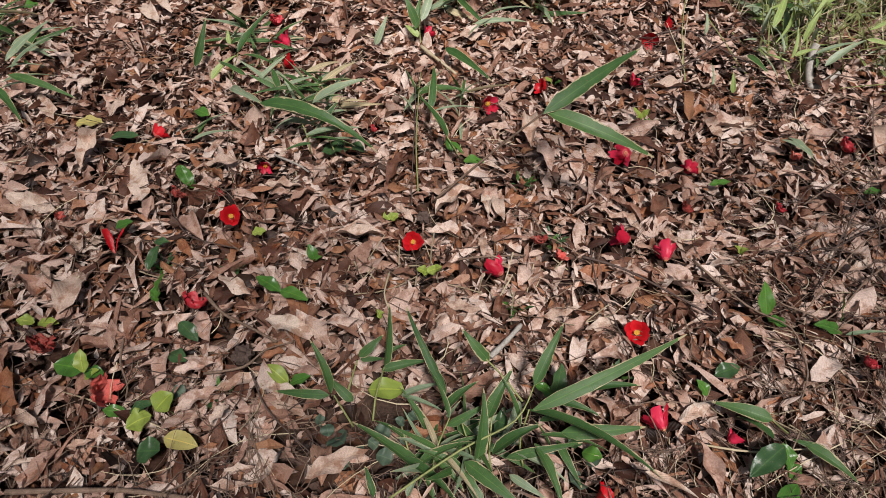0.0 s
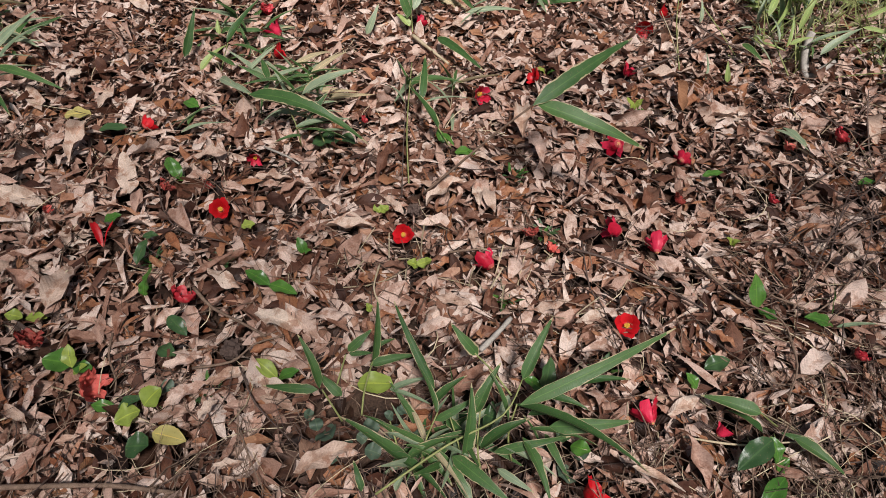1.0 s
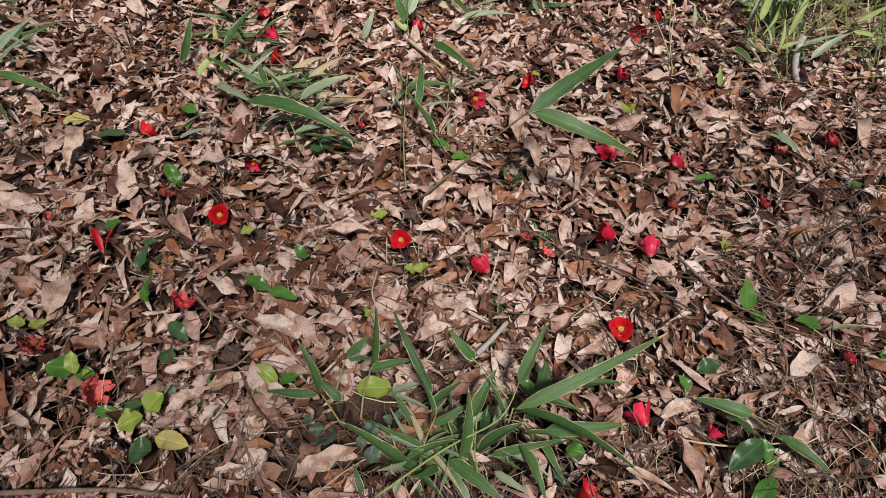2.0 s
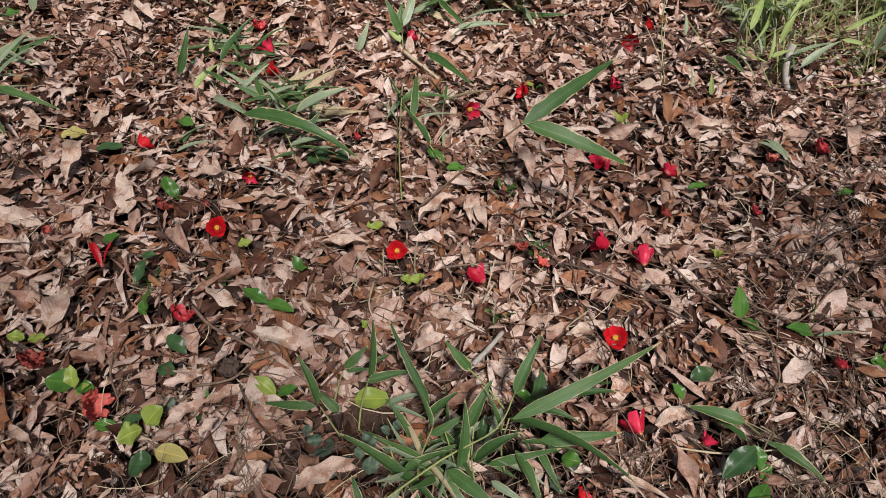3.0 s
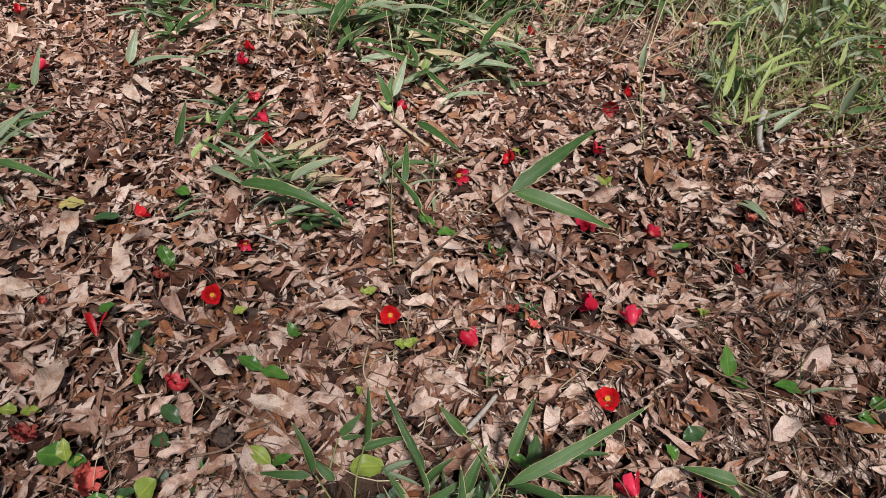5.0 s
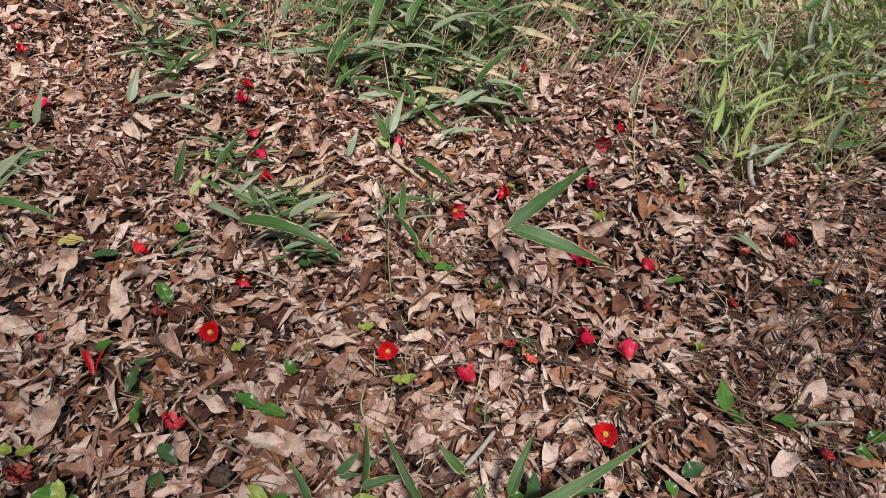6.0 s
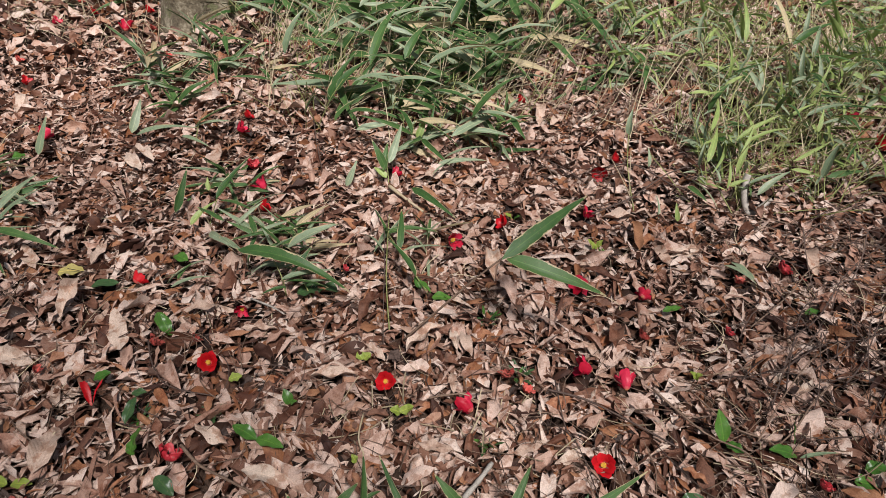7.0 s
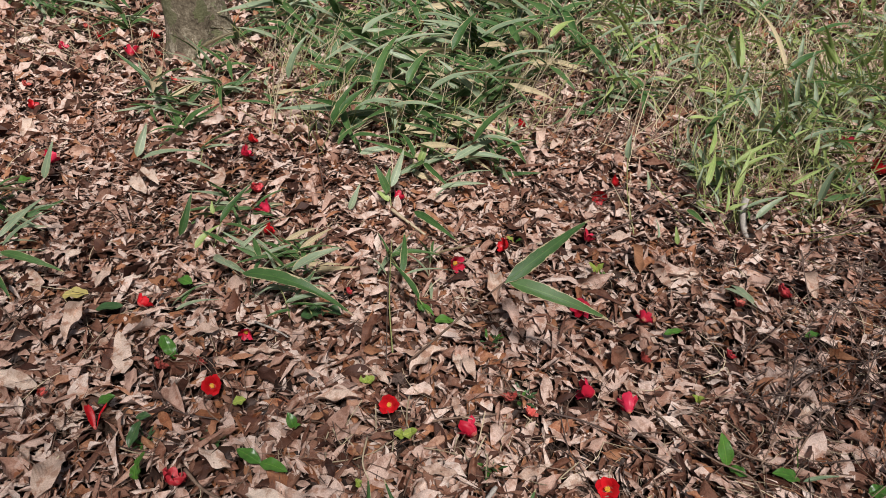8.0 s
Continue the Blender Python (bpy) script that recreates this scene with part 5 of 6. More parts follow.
twig([(0.726, 0.717, 0.072), (0.842, 0.833, 0.073), (0.952, 0.925, 0.080), (1.058, 0.981, 0.077)], .002, .0012, TWIG, "thin twig in brush")
twig([(0.845, 0.912, 0.056), (0.905, 0.887, 0.067), (0.929, 0.807, 0.069), (0.984, 0.766, 0.064)], .002, .0012, DARK_TWIG, "thin twig in brush")
twig([(0.964, 1.028, 0.036), (1.060, 1.081, 0.059), (1.210, 1.224, 0.083), (1.394, 1.338, 0.085)], .0022, .0012, DARK_TWIG, "thin twig in brush")
twig([(1.206, 1.369, 0.044), (1.288, 1.370, 0.062), (1.311, 1.275, 0.076), (1.335, 1.149, 0.062)], .0022, .0012, TWIG, "thin twig in brush")
twig([(0.875, 0.916, 0.045), (1.034, 0.997, 0.045), (1.142, 0.994, 0.065), (1.282, 1.068, 0.061)], .0022, .0012, DARK_TWIG, "thin twig in brush")
twig([(1.028, 0.881, 0.038), (1.099, 0.937, 0.049), (1.214, 1.064, 0.069), (1.365, 1.208, 0.048)], .0022, .0012, DARK_TWIG, "thin twig in brush")
twig([(0.873, 1.064, 0.044), (1.028, 1.169, 0.058), (1.109, 1.240, 0.073), (1.238, 1.306, 0.052)], .0022, .0012, TWIG, "thin twig in brush")
twig([(-0.368, 2.210, 0.068), (-0.336, 2.013, 0.081), (-0.300, 1.835, 0.072)], .0022, .0014, DARK_TWIG, "thin dark twig before thicket")
twig([(0.563, 1.547, 0.061), (0.691, 1.590, 0.081), (0.864, 1.720, 0.089), (1.011, 1.792, 0.084)], .003, .002, DARK_TWIG, "thin arching brown twig over litter")
twig([(-0.558, 2.288, 0.057), (-0.528, 2.374, 0.188), (-0.477, 2.408, 0.336), (-0.390, 2.483, 0.484)], .0025, .001, STRAW, "leaning dry stalk by thicket")
twig([(-0.057, 1.831, 0.043), (-0.073, 2.000, 0.175), (-0.089, 2.077, 0.270)], .0025, .001, STRAW, "dry straw stalk standing in litter")
twig([(1.221, 1.829, 0.054), (1.290, 2.039, 0.238), (1.380, 2.300, 0.438)], .0025, .001, STRAW, "dry straw stalk standing in litter")
twig([(1.158, 1.875, 0.051), (1.111, 1.983, 0.224), (1.126, 2.146, 0.370)], .0025, .001, STRAW, "dry straw stalk standing in litter")
twig([(0.814, 1.982, 0.044), (0.890, 2.155, 0.142), (0.993, 2.346, 0.268)], .0025, .001, STRAW, "dry straw stalk standing in litter")
twig([(0.835, 2.478, 0.035), (0.941, 2.657, 0.141), (0.988, 2.725, 0.271)], .0025, .001, STRAW, "dry straw stalk standing in litter")
twig([(1.099, 1.649, 0.124), (1.089, 1.634, 0.103), (1.081, 1.588, 0.061), (1.090, 1.552, 0.039), (1.169, 1.593, 0.063)], 0.012, 0.009, GREY_WOOD, "bent pale grey branch standing in the litter")


# ---- dry seed cones ----
def seed_cone(x, y, size):
    bm = bmesh.new()
    bmesh.ops.create_icosphere(bm, subdivisions=3, radius=size / 2)
    rng = random.Random(int(x * 800))
    for i, v in enumerate(bm.verts):
        v.co *= 0.82 + (0.32 if i % 3 == 0 else 0.0) + rng.uniform(-0.05, 0.05)
        v.co.z *= 0.8
    me = bpy.data.meshes.new("seed_cone")
    bm.to_mesh(me)
    bm.free()
    me.materials.append(DARK_TWIG)
    o = new("seed_cone", me)
    o.location = (x, y, rise(x, y) + 0.05)
    tagged(o, "dark brown dry seed cone among dead leaves", "seed cone")
    CLEAR.append((x, y, size * 0.4))


seed_cone(-0.398, 0.645, 0.042)
seed_cone(-0.046, 1.002, 0.032)


# ---- trees ----
def crown(t, fork, seed, thick, reach):
    """Seven limbs from the fork and a crown of small glossy leaves at their ends."""
    rng = random.Random(seed)
    tips = []
    for i in range(7):
        a = 2 * math.pi * i / 7 + rng.uniform(-0.3, 0.3)
        out = rng.uniform(0.8, reach)
        end = fork + Vector((out * math.cos(a), out * math.sin(a), rng.uniform(0.8, 1.8)))
        mid = fork.lerp(end, 0.5) + Vector((0, 0, 0.18))
        part("limb", tube_mesh("limb", [tuple(fork), tuple(mid), tuple(end)], 0.035, 0.010, BARK, 7, 0.08, i), t)
        tips += [mid, end, fork.lerp(end, 0.75), end + Vector((rng.uniform(-0.4, 0.4), rng.uniform(-0.4, 0.4), 0.3))]
    co, faces = [], []
    for tip in tips:
        for k in range(thick):
            p = tip + Vector((rng.gauss(0, 0.28), rng.gauss(0, 0.28), rng.gauss(0, 0.2)))
            m = Matrix.Translation(p) @ Euler((rng.gauss(0, 0.6), rng.gauss(0, 0.6), rng.uniform(0, 6.28))).to_matrix().to_4x4()
            l, w, base = rng.uniform(0.06, 0.10), rng.uniform(0.028, 0.042), len(co)
            for q in ((0, 0, 0), (l * 0.4, -w / 2, 0.006), (l * 0.4, 0, 0), (l * 0.4, w / 2, 0.006), (l, 0, -0.008)):
                co.append(tuple(m @ Vector(q)))
            faces += [(base, base + 1, base + 2), (base, base + 2, base + 3), (base + 1, base + 4, base + 2), (base + 2, base + 4, base + 3)]
    me = bpy.data.meshes.new("crown")
    me.from_pydata(co, [], faces)
    me.materials.append(GLOSSY)
    part("crown", me, t)


# the trunk at the edge of the thicket
def tree(x, y, radius):
    t = root("tree", (x, y, rise(x, y)), "tree with grey-brown lichen-spotted bark rising from the litter", "tree")
    bm = bmesh.new()
    rng = random.Random(3)
    sides, rings = 40, []
    for i in range(56):
        z = -0.06 + 0.02 * i if i < 30 else 0.54 + 0.13 * (i - 29)
        flare = 1 + 0.5 * math.exp(-max(z, 0) / 0.10)
        ring = []
        for k in range(sides):
            a = 2 * math.pi * k / sides
            root_ridge = 0.22 * math.exp(-max(z, 0) / 0.2) * (math.sin(3 * a + 0.6) + 0.6 * math.sin(5 * a + 2))
            n = 0.10 * noise.noise((math.cos(a) * 2.2, math.sin(a) * 2.2, z * 1.4)) + 0.06 * noise.noise((math.cos(a) * 7, math.sin(a) * 7, z * 6))
            r = radius * (flare + root_ridge + n) * (1 - 0.09 * max(z, 0))
            ring.append(bm.verts.new((r * math.cos(a) - 0.05 * z, r * math.sin(a) + 0.03 * z * z * 0.3, z)))
        rings.append(ring)
    for p, q in zip(rings, rings[1:]):
        for k in range(sides):
            bm.faces.new((p[k], p[(k + 1) % sides], q[(k + 1) % sides], q[k])).smooth = True
    bm.faces.new(rings[-1])
    me = bpy.data.meshes.new("trunk")
    bm.to_mesh(me)
    bm.free()
    me.materials.append(BARK)
    part("trunk", me, t)
    crown(t, Vector((-0.19, 0.14, 3.8)), 4, 70, 1.9)


tree(-1.109, 3.408, 0.146)


# ---- camellias added out of view, placed so their crowns shade the near floor ----
def camellia(x, y):
    t = root("camellia_tree", (x, y, rise(x, y)), "added camellia tree out of view, its dark glossy crown shades the litter", "tree")
    fork = Vector((0.05, 0.05, 1.7))
    part("trunk", tube_mesh("trunk", [(0, 0, -0.05), (0.03, 0.0, 0.6), (-0.03, 0.04, 1.2), tuple(fork)], 0.085, 0.06, BARK, 12, 0.06, 2), t)
    crown(t, fork, 21 + int(abs(x) * 10), 105, 1.7)


# unseen shade trees: one darkens the near left, the other the right
camellia(-0.30, -1.48)
camellia(2.22, -1.25)


# ---- leaf litter ----
def scatter(name, n, sampler, rows, cols, long_range, mats, label, seed, low, high, tilt, curl=1.0, shapes=30, parent=None, sliver=False):
    """Many dead leaves in one mesh: shapes from a few outlines, each turned, tilted and laid at its own height."""
    rng = np.random.default_rng(seed)
    forms = []
    for i in range(shapes):
        kind = "blade" if sliver or i % 7 == 5 else "oval"
        bite = rng.uniform(0.6, 0.85) if i % 5 == 1 else 0.0
        forms.append(leaf_points(1.0, rng.uniform(0.27, 0.50) if kind == "oval" else rng.uniform(0.09, 0.2), rows, cols, kind, curl * rng.uniform(-0.15, 0.20), curl * rng.uniform(-1.0, 1.6),
                                 curl * rng.uniform(-1.6, 1.6), 0.09, bite, rng, 0.6 * curl) - np.array([0.5, 0, 0]))
    forms = np.array(forms)
    x, y = sampler(rng, n)
    keep = np.hypot((x + 0.03) / 0.34, (y - 0.46) / 0.11) > 1
    keep |= (rng.random(len(x)) < 0.26) | (high < 0.02)    # thin litter under the near bamboo
    size = np.clip(rng.lognormal(math.log(long_range[0]), 0.36, len(x)), 0.025, long_range[1])
    above = rng.uniform(low, high, len(x))
    for cx, cy, r in CLEAR:
        keep &= (np.hypot(x - cx, y - cy) > r + 0.44 * size) | (above < 0.020)
    x, y, size, above = x[keep], y[keep], size[keep], above[keep]
    n = len(x)
    pick = rng.integers(0, shapes, n)
    spin, fall, roll = rng.uniform(0, 2 * math.pi, n), rng.normal(0, tilt, n) * (0.4 + 12 * above), rng.normal(0, tilt, n)
    pts = forms[pick] * size[:, None, None]
    ca, sa = np.cos(roll)[:, None], np.sin(roll)[:, None]
    px, py, pz = pts[..., 0], pts[..., 1] * ca - pts[..., 2] * sa, pts[..., 1] * sa + pts[..., 2] * ca
    cb, sb = np.cos(fall)[:, None], np.sin(fall)[:, None]
    px, pz = px * cb + pz * sb, -px * sb + pz * cb
    cc, sc = np.cos(spin)[:, None], np.sin(spin)[:, None]
    wx, wy = px * cc - py * sc + x[:, None], px * sc + py * cc + y[:, None]
    wz = pz + (relief(x, y) + above)[:, None]
    co = np.stack([wx, wy, wz], 2).reshape(-1, 3)
    per = (rows + 1) * (cols + 1)
    quad = np.array([(r * (cols + 1) + c, r * (cols + 1) + c + 1, (r + 1) * (cols + 1) + c + 1, (r + 1) * (cols + 1) + c) for r in range(rows) for c in range(cols)])
    loops = (quad[None] + (np.arange(n) * per)[:, None, None]).reshape(-1)
    me = bpy.data.meshes.new(name)
    me.vertices.add(len(co))
    me.vertices.foreach_set("co", co.astype(np.float32).ravel())
    me.loops.add(len(loops))
    me.loops.foreach_set("vertex_index", loops.astype(np.int32))
    me.polygons.add(n * len(quad))
    me.polygons.foreach_set("loop_start", np.arange(0, len(loops), 4, dtype=np.int32))
    me.polygons.foreach_set("use_smooth", np.ones(n * len(quad), dtype=bool))
    uvs = np.stack([(quad // (cols + 1)) / rows, (quad % (cols + 1)) / cols], 2).reshape(-1, 2)
    layer = me.uv_layers.new(name="UVMap")
    layer.data.foreach_set("uv", np.tile(uvs, (n, 1)).astype(np.float32).ravel())
    for m in mats:
        me.materials.append(m)
    if len(mats) > 1:
        me.polygons.foreach_set("material_index", np.repeat((rng.random(n) < 0.07).astype(np.int32), len(quad)))
    me.update()
    me.validate()
    ob = new(name, me)
    if parent is not None:
        ob.parent = parent
    return tagged(ob, label, "leaf litter", kind="stuff")


def wedge(y0, y1):
    """Samples a stretch that widens ahead."""
    def sample(rng, n):
        y = rng.uniform(y0, y1, n * 3)
        x = rng.uniform(-6, 6, n * 3)
        keep = np.abs(x) < 0.55 + 0.80 * np.maximum(y, 0)
        return x[keep][:n], y[keep][:n]
    return sample


def around(rng, n):
    x, y = rng.uniform(-7, 7, n), rng.uniform(-4.5, 8.5, n)
    keep = (np.abs(x) > 0.5 + 0.78 * np.maximum(y, 0)) | (y < 0.3) | (y > 6.1)
    edge = np.minimum(np.minimum(7 - np.abs(x), y + 4.5), 8.5 - y)
    keep &= rng.random(n) < np.clip(edge / 2.5, 0, 1)
    return x[keep], y[keep]


litter = scatter("leaf_litter", 22500, wedge(0.2, 2.4), 6, 4, (0.056, 0.125), [DRY, RUST], "deep layer of curled tan and brown dead leaves", 1, 0.012, 0.050, 0.46, 0.85)
# decayed under-layer, its dark colour also stands in for shade in the gaps
scatter("leaf_litter", 10000, wedge(0.2, 2.4), 4, 2, (0.058, 0.12), [DECAYED_GAP_SHADE], "decaying leaves beneath the dry ones, darkened as shade in the gaps", 6, -0.004, 0.016, 0.25)
scatter("leaf_litter", 26000, wedge(2.2, 6.2), 5, 2, (0.076, 0.145), [DRY, RUST], "tan and brown dead leaves spread over the forest floor", 2, 0.012, 0.050, 0.42, 0.75)
scatter("leaf_litter", 80000, around, 2, 2, (0.090, 0.15), [DRY, RUST], "brown dead leaves covering the outer forest floor", 3, 0.0, 0.03, 0.3)
scatter("leaf_crumbs", 16000, wedge(0.2, 3.0), 3, 2, (0.021, 0.045), [DRY, RUST], "crumbled bits of dead leaf between larger leaves", 4, 0.02, 0.052, 0.5, 0.9)
scatter("leaf_slivers", 9000, wedge(0.2, 3.0), 5, 2, (0.06, 0.13), [DRY, PALE], "narrow torn slivers of dead leaf and bark", 8, 0.03, 0.056, 0.3, 0.8, sliver=True)


# dead leaves on top that can be picked up one by one
LEAF_FORMS = []
for i in range(18):
    rng = np.random.default_rng(700 + i)
    pts = leaf_points(1.0, rng.uniform(0.28, 0.42), 10, 6, "oval", rng.uniform(-0.06, 0.13), rng.uniform(-0.5, 1.0), rng.uniform(-0.8, 0.8), 0.13, 0.7 if i % 4 == 2 else 0.0, rng, 0.6)
    LEAF_FORMS.append([from_grid("dead_leaf", pts - np.array([0.5, 0, 0]), 10, 6, mat) for mat in (PALE, DRY, RUST)])


def dead_leaf(x, y, length, turn, wide=1.0, tone=0, lift=0.046, lean=0.0, form=None):
    r = random.Random(int(x * 4001 + y * 977))
    if any(math.hypot(x - cx, y - cy) < q + 0.45 * length for cx, cy, q in CLEAR):
        return
    me = LEAF_FORMS[r.randrange(18) if form is None else form][tone]
    m = (Matrix.Translation((x, y, rise(x, y) + lift)) @ Matrix.Rotation(radians(turn), 4, "Z") @ Matrix.Rotation(r.gauss(0, 0.14), 4, "Y")
         @ Matrix.Rotation(r.gauss(0, 0.16) + radians(lean), 4, "X") @ Matrix.Diagonal((length, length * wide, length, 1)))
    part("dead_leaf", me, litter, "", m)


dead_leaf(-0.782, 0.783, 0.121, 90, 1.08, 0, 0.064)
dead_leaf(-0.740, 1.110, 0.142, 112, 1.08, 0, 0.064)
dead_leaf(-0.920, 1.253, 0.142, 91, 0.72, 0, 0.064)
dead_leaf(-0.924, 1.468, 0.130, 89, 0.81, 0, 0.064)
dead_leaf(-1.107, 1.435, 0.124, 127, 0.90, 0, 0.064)
dead_leaf(-0.187, 0.940, 0.115, 8, 0.90, 0, 0.064)
dead_leaf(-0.305, 0.693, 0.112, -13, 0.99, 0, 0.064)
dead_leaf(-0.212, 0.701, 0.094, -1, 0.90, 1, 0.064)
dead_leaf(0.041, 0.745, 0.078, -15, 0.99, 0, 0.064)
dead_leaf(-0.443, 0.803, 0.090, -30, 1.08, 0, 0.064)
dead_leaf(0.812, 1.354, 0.130, 3, 0.81, 0, 0.064)
dead_leaf(0.756, 1.534, 0.120, -24, 0.81, 0, 0.064)
dead_leaf(0.227, 1.306, 0.141, 88, 0.72, 0, 0.064)
dead_leaf(0.027, 1.035, 0.113, 29, 0.81, 0, 0.064)
dead_leaf(-0.408, 0.510, 0.046, 54, 1.08, 0, 0.064)
dead_leaf(0.456, 0.512, 0.082, 29, 0.90, 0, 0.064)
dead_leaf(-0.981, 1.051, 0.142, -18, 0.90, 0, 0.064)
dead_leaf(-0.388, 1.101, 0.093, -6, 0.90, 0, 0.064)
dead_leaf(-0.547, 1.173, 0.091, 10, 0.90, 0, 0.064)
dead_leaf(-0.955, 1.906, 0.141, -53, 0.90, 0, 0.064)
dead_leaf(0.653, 1.530, 0.111, -3, 0.90, 0, 0.064)
dead_leaf(-0.914, 0.842, 0.064, 89, 1.08, 0, 0.064)
dead_leaf(0.213, 1.737, 0.100, 34, 1.08, 0, 0.064)
dead_leaf(0.073, 1.789, 0.121, 9, 0.90, 0, 0.064)
dead_leaf(-0.141, 0.511, 0.098, -21, 0.90, 1, 0.064)
dead_leaf(-0.184, 0.419, 0.117, 25, 0.90, 0, 0.064)
dead_leaf(-0.306, 0.559, 0.073, -7, 0.90, 0, 0.064)
dead_leaf(-0.777, 0.725, 0.080, 61, 0.90, 1, 0.064)
dead_leaf(-0.758, 0.506, 0.071, -33, 0.90, 0, 0.064)
dead_leaf(-0.649, 0.460, 0.045, 12, 0.90, 0, 0.064)
dead_leaf(-0.458, 0.441, 0.078, -50, 0.90, 2, 0.064)
dead_leaf(-0.309, 0.452, 0.057, 0, 0.99, 2, 0.064)
dead_leaf(0.127, 1.017, 0.090, -76, 0.90, 0, 0.064)
dead_leaf(-0.250, 1.179, 0.067, 16, 1.08, 0, 0.064)
dead_leaf(0.149, 0.856, 0.108, 5, 0.72, 0, 0.064)
dead_leaf(0.236, 0.737, 0.071, 14, 0.99, 0, 0.064)
dead_leaf(0.564, 0.646, 0.057, -40, 0.90, 1, 0.064)
dead_leaf(0.730, 0.602, 0.098, 35, 1.08, 1, 0.064)
dead_leaf(0.512, 1.043, 0.130, 70, 0.90, 1, 0.064)
dead_leaf(0.614, 1.010, 0.103, -74, 0.90, 1, 0.064)
dead_leaf(0.909, 0.853, 0.088, 23, 0.72, 0, 0.064)
dead_leaf(1.146, 1.296, 0.119, -96, 0.90, 0, 0.064)
dead_leaf(0.678, 1.435, 0.142, -98, 0.90, 2, 0.064)
dead_leaf(0.253, 1.200, 0.109, -74, 0.90, 1, 0.064)
dead_leaf(-0.120, 1.159, 0.104, 70, 0.90, 1, 0.064)
dead_leaf(-0.417, 1.885, 0.142, -77, 0.90, 1, 0.064)
dead_leaf(-0.048, 1.525, 0.087, -56, 0.45, 0, 0.064)
dead_leaf(-1.340, 1.863, 0.111, -4, 0.90, 1, 0.064)
dead_leaf(-0.483, 0.613, 0.082, 9, 0.90, 1, 0.064)
dead_leaf(-0.647, 0.612, 0.077, -10, 0.90, 2, 0.064)
dead_leaf(0.668, 0.456, 0.088, 46, 0.81, 1, 0.064)
dead_leaf(0.447, 0.400, 0.095, -77, 0.90, 1, 0.064)
dead_leaf(0.266, 0.410, 0.069, -24, 0.90, 1, 0.064)
dead_leaf(-0.046, 0.466, 0.067, 10, 1.08, 2, 0.064)
dead_leaf(-0.351, 0.410, 0.055, 6, 0.90, 0, 0.064)
dead_leaf(0.086, 0.684, 0.063, 62, 0.72, 1, 0.064)
dead_leaf(0.517, 2.234, 0.142, -91, 0.81, 0, 0.064)
dead_leaf(0.590, 2.196, 0.142, 56, 0.90, 0, 0.064)
dead_leaf(0.344, 2.156, 0.117, -38, 0.90, 0, 0.064)
dead_leaf(0.488, 1.568, 0.126, 28, 0.90, 0, 0.064)
dead_leaf(0.816, 1.366, 0.125, 0, 0.81, 0, 0.064)
dead_leaf(1.088, 2.070, 0.119, -33, 0.99, 0, 0.064)
dead_leaf(-0.693, 1.964, 0.142, 89, 1.08, 0, 0.064)
dead_leaf(-0.441, 2.247, 0.142, -9, 0.90, 0, 0.064)
dead_leaf(-0.930, 1.932, 0.140, -40, 0.99, 0, 0.064)
dead_leaf(-1.525, 2.359, 0.142, 93, 1.08, 0, 0.064)
rng = random.Random(77)
for i in range(230):
    y = rng.uniform(0.5, 1.75)
    x = rng.uniform(-1, 1) * (0.45 + 0.62 * y)
    dead_leaf(x, y, rng.uniform(0.05, 0.095), rng.uniform(0, 360), rng.uniform(0.8, 1.15), rng.choice((0, 1, 1, 1, 1)), rng.uniform(0.036, 0.054))


# fine sticks and leaf stalks strewn through the litter
def sticks(count, seed, material, label):
    rng = np.random.default_rng(seed)
    co, faces = [], []
    for i in range(count):
        y = 0.3 + 3.9 * rng.random() ** 1.7
        x = rng.uniform(-1, 1) * (0.50 + 0.76 * y)
        thick_right = rng.random() < 0.25
        if thick_right:
            x = abs(x) * 0.5 + 0.4 + 0.3 * y
        l, a, r = rng.uniform(0.04, 0.20), rng.uniform(0, 2 * math.pi), rng.uniform(0.0005, 0.0014)
        tilt = rng.normal(0, 0.16)
        d = np.array([math.cos(a) * math.cos(tilt), math.sin(a) * math.cos(tilt), math.sin(tilt)])
        s = np.array([-math.sin(a), math.cos(a), 0])
        o = np.array([x, y, rise(x, y) + rng.uniform(0.03, 0.062)])
        bend = rng.uniform(-0.28, 0.28)
        base = len(co)
        for k in range(5):
            f = k / 4 - 0.5
            c = o + d * l * f + s * bend * l * (1 - 4 * f * f)
            for q in range(3):
                w = 2 * math.pi * q / 3
                co.append(tuple(c + r * (1.2 - 0.4 * k / 4) * (math.cos(w) * s + math.sin(w) * np.array([0, 0, 1]))))
        for k in range(4):
            for q in range(3):
                faces.append((base + 3 * k + q, base + 3 * k + (q + 1) % 3, base + 3 * k + 3 + (q + 1) % 3, base + 3 * k + 3 + q))
    me = bpy.data.meshes.new("stick_litter")
    me.from_pydata(co, [], faces)
    me.materials.append(material)
    tagged(new("stick_litter", me), label, "twigs", kind="stuff")


sticks(2900, 9, TWIG, "thin brown sticks and leaf stalks in the litter")
sticks(520, 19, STRAW, "pale straw fibres and grass stems in the litter")
sticks(1300, 29, DARK_TWIG, "thin dark dead twigs in the litter")


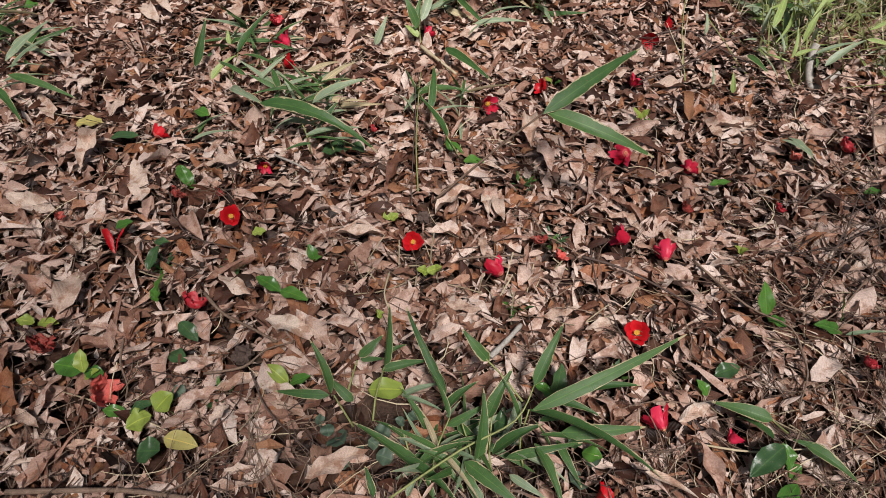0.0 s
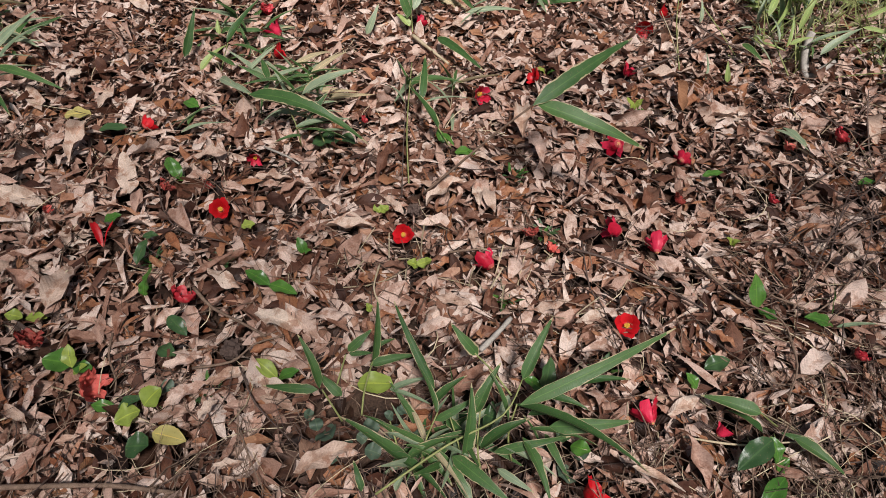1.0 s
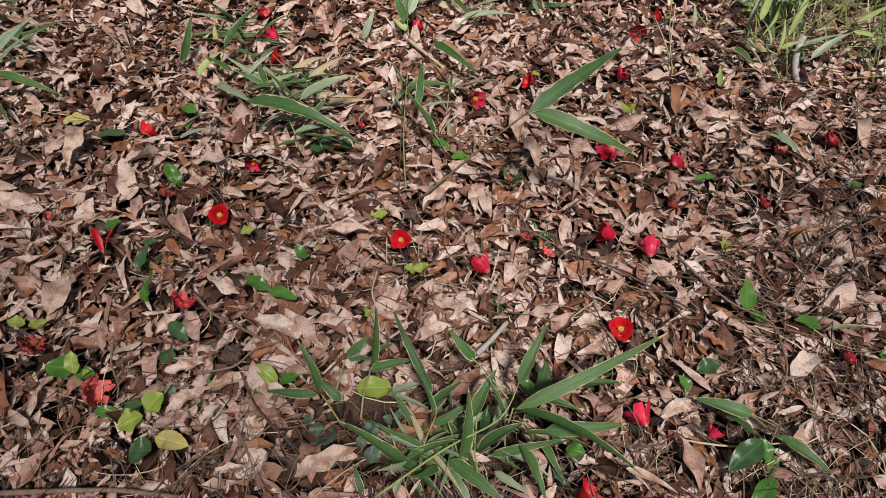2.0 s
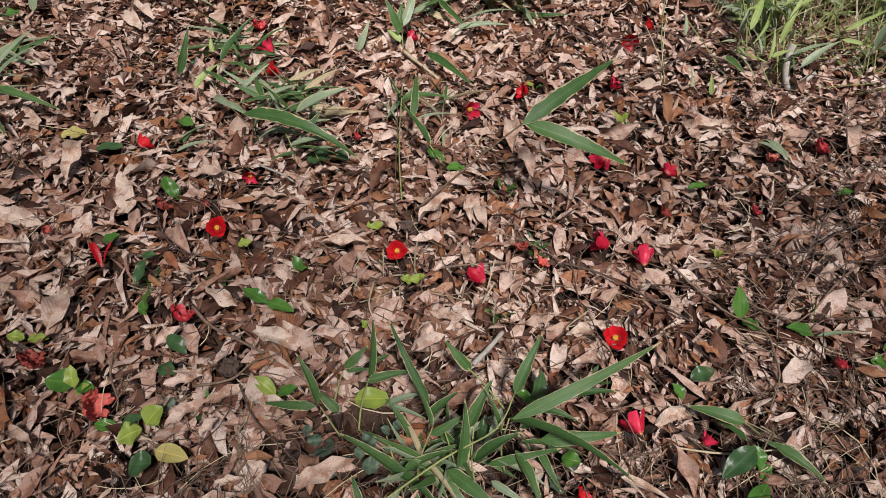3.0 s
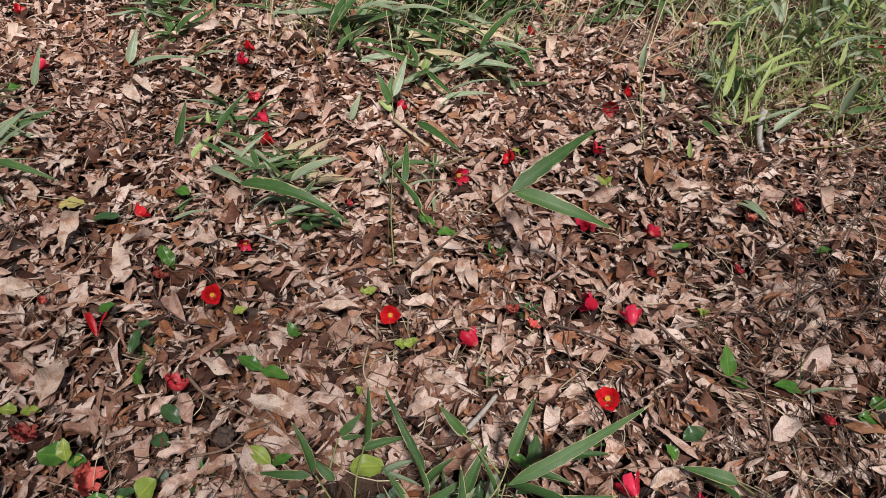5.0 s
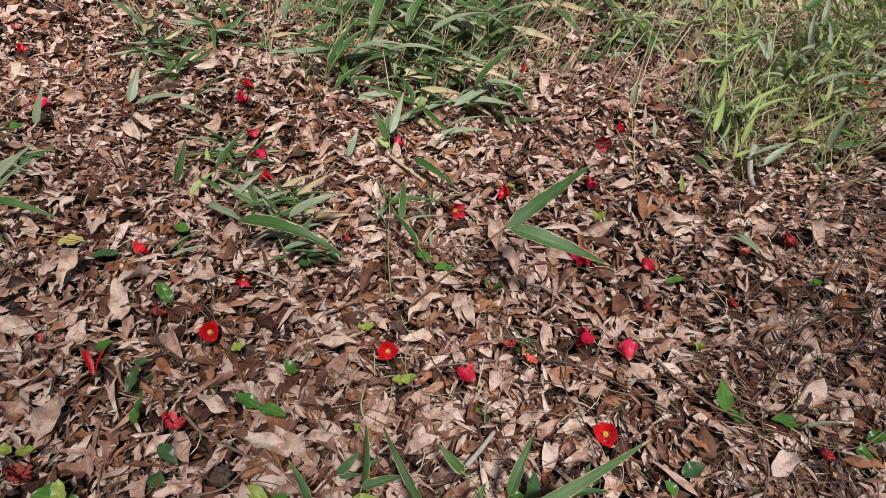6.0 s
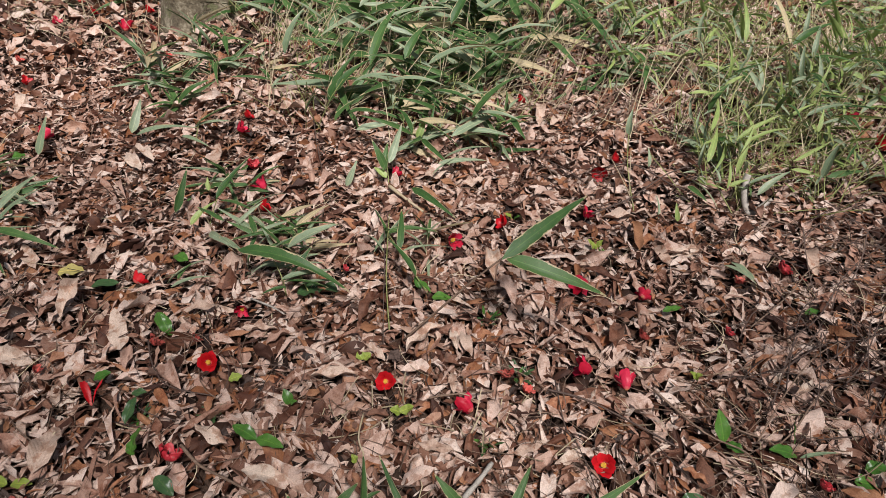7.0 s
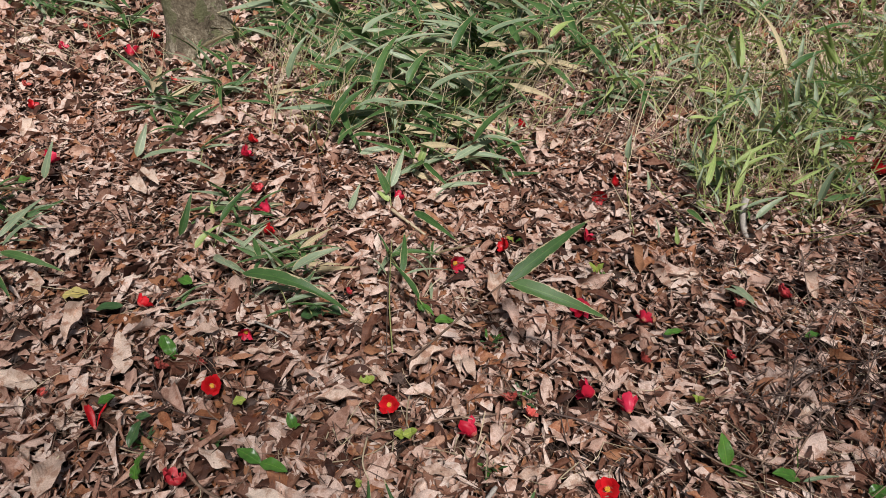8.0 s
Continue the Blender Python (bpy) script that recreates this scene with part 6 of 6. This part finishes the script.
def dry_stalks(corners, count, seed, tall, material=STRAW, low=0.1, high=1.1, lift=0.0, sway=0.0, label="thin straw-coloured dead stalks between the bamboo"):
    """Thin standing and leaning straws between the bamboo."""
    rng = random.Random(seed)
    a, b, c, d = (Vector((*q, 0)) for q in corners)
    bm = bmesh.new()
    for i in range(count):
        s, t = rng.random(), rng.random()
        q = (a * (1 - s) + b * s) * (1 - t) + (d * (1 - s) + c * s) * t
        q.z = rise(q.x, q.y) + lift
        h, lean, turn, r = tall * rng.uniform(0.4, 1.2), rng.uniform(low, high), rng.gauss(0.7, sway) if sway else rng.uniform(0, 6.28), rng.uniform(0.0009, 0.0021)
        way = Vector((math.cos(turn) * math.sin(lean), math.sin(turn) * math.sin(lean), math.cos(lean)))
        side = way.orthogonal().normalized()
        other = way.cross(side)
        last = None
        for k in range(4):
            p = q + way * h * k / 3 - Vector((0, 0, 1)) * 0.10 * h * (k / 3) ** 2 + side * 0.05 * h * math.sin(k + i)
            ring = [bm.verts.new(p + r * (math.cos(w) * side + math.sin(w) * other)) for w in (0, 2.094, 4.189)]
            if last:
                for n in range(3):
                    bm.faces.new((last[n], last[(n + 1) % 3], ring[(n + 1) % 3], ring[n]))
            last = ring
    me = bpy.data.meshes.new("dry_stalks")
    bm.to_mesh(me)
    bm.free()
    me.materials.append(material)
    tagged(new("dry_stalks", me), label, "dry stalks", kind="stuff")


dry_stalks(((0.94, 1.88), (1.50, 1.65), (2.70, 3.16), (1.34, 3.21)), 460, 1, 0.32)
dry_stalks(((0.94, 1.88), (1.50, 1.65), (2.90, 3.30), (1.34, 3.30)), 520, 12, 0.30, CULM, 0.2, 1.3, 0.0, 1.1, "thin green-tan grass stems among the bamboo")
dry_stalks(((0.45, 2.10), (0.99, 1.92), (1.40, 3.04), (0.61, 3.06)), 130, 11, 0.3, TWIG, 0.2, 1.1, 0.0, 0.8)
dry_stalks(((0.42, 2.20), (0.99, 1.92), (1.50, 3.20), (0.61, 3.30)), 110, 13, 0.34, STRAW, 0.2, 1.1, 0.0, 0.8)
dry_stalks(((-0.50, 2.15), (0.40, 2.10), (1.20, 3.60), (-0.87, 3.61)), 420, 14, 0.30, CULM, 0.3, 1.4, 0.0, 1.2, "thin green-tan grass stems among the bamboo")
dry_stalks(((-0.55, 2.22), (0.40, 2.19), (1.11, 3.53), (-0.87, 3.61)), 420, 2, 0.34, STRAW, 0.2, 1.2, 0.0, 1.0)
dry_stalks(((0.54, 3.23), (2.80, 3.12), (4.31, 4.66), (0.75, 4.70)), 420, 3, 0.36)
dry_stalks(((-2.04, 3.21), (-0.56, 2.27), (-0.77, 3.61), (-2.39, 3.96)), 320, 4, 0.20, STRAW, 0.4, 1.35)
dry_stalks(((0.93, 1.58), (1.40, 1.56), (1.60, 2.00), (1.00, 2.00)), 170, 15, 0.24, CULM, 0.2, 1.2, 0.0, 1.2, "thin green-tan grass stems among the bamboo")
dry_stalks(((-0.59, 1.40), (-0.19, 1.34), (-0.17, 1.65), (-0.70, 1.70)), 50, 5, 0.12)
dry_stalks(((-0.23, 0.77), (0.31, 0.72), (0.35, 0.88), (-0.24, 0.90)), 40, 6, 0.12)
dry_stalks(((0.77, 0.80), (1.12, 0.70), (1.83, 1.56), (1.26, 1.59)), 120, 8, 0.22, DARK_TWIG, 1.0, 1.45, 0.045, 0.0, "tangle of thin dark dead twigs over litter")
dry_stalks(((0.56, 1.62), (1.07, 1.60), (1.33, 2.19), (0.65, 2.28)), 60, 9, 0.2, DARK_TWIG, 0.9, 1.4, 0.04, 0.0, "thin dark dead twigs at the thicket edge")
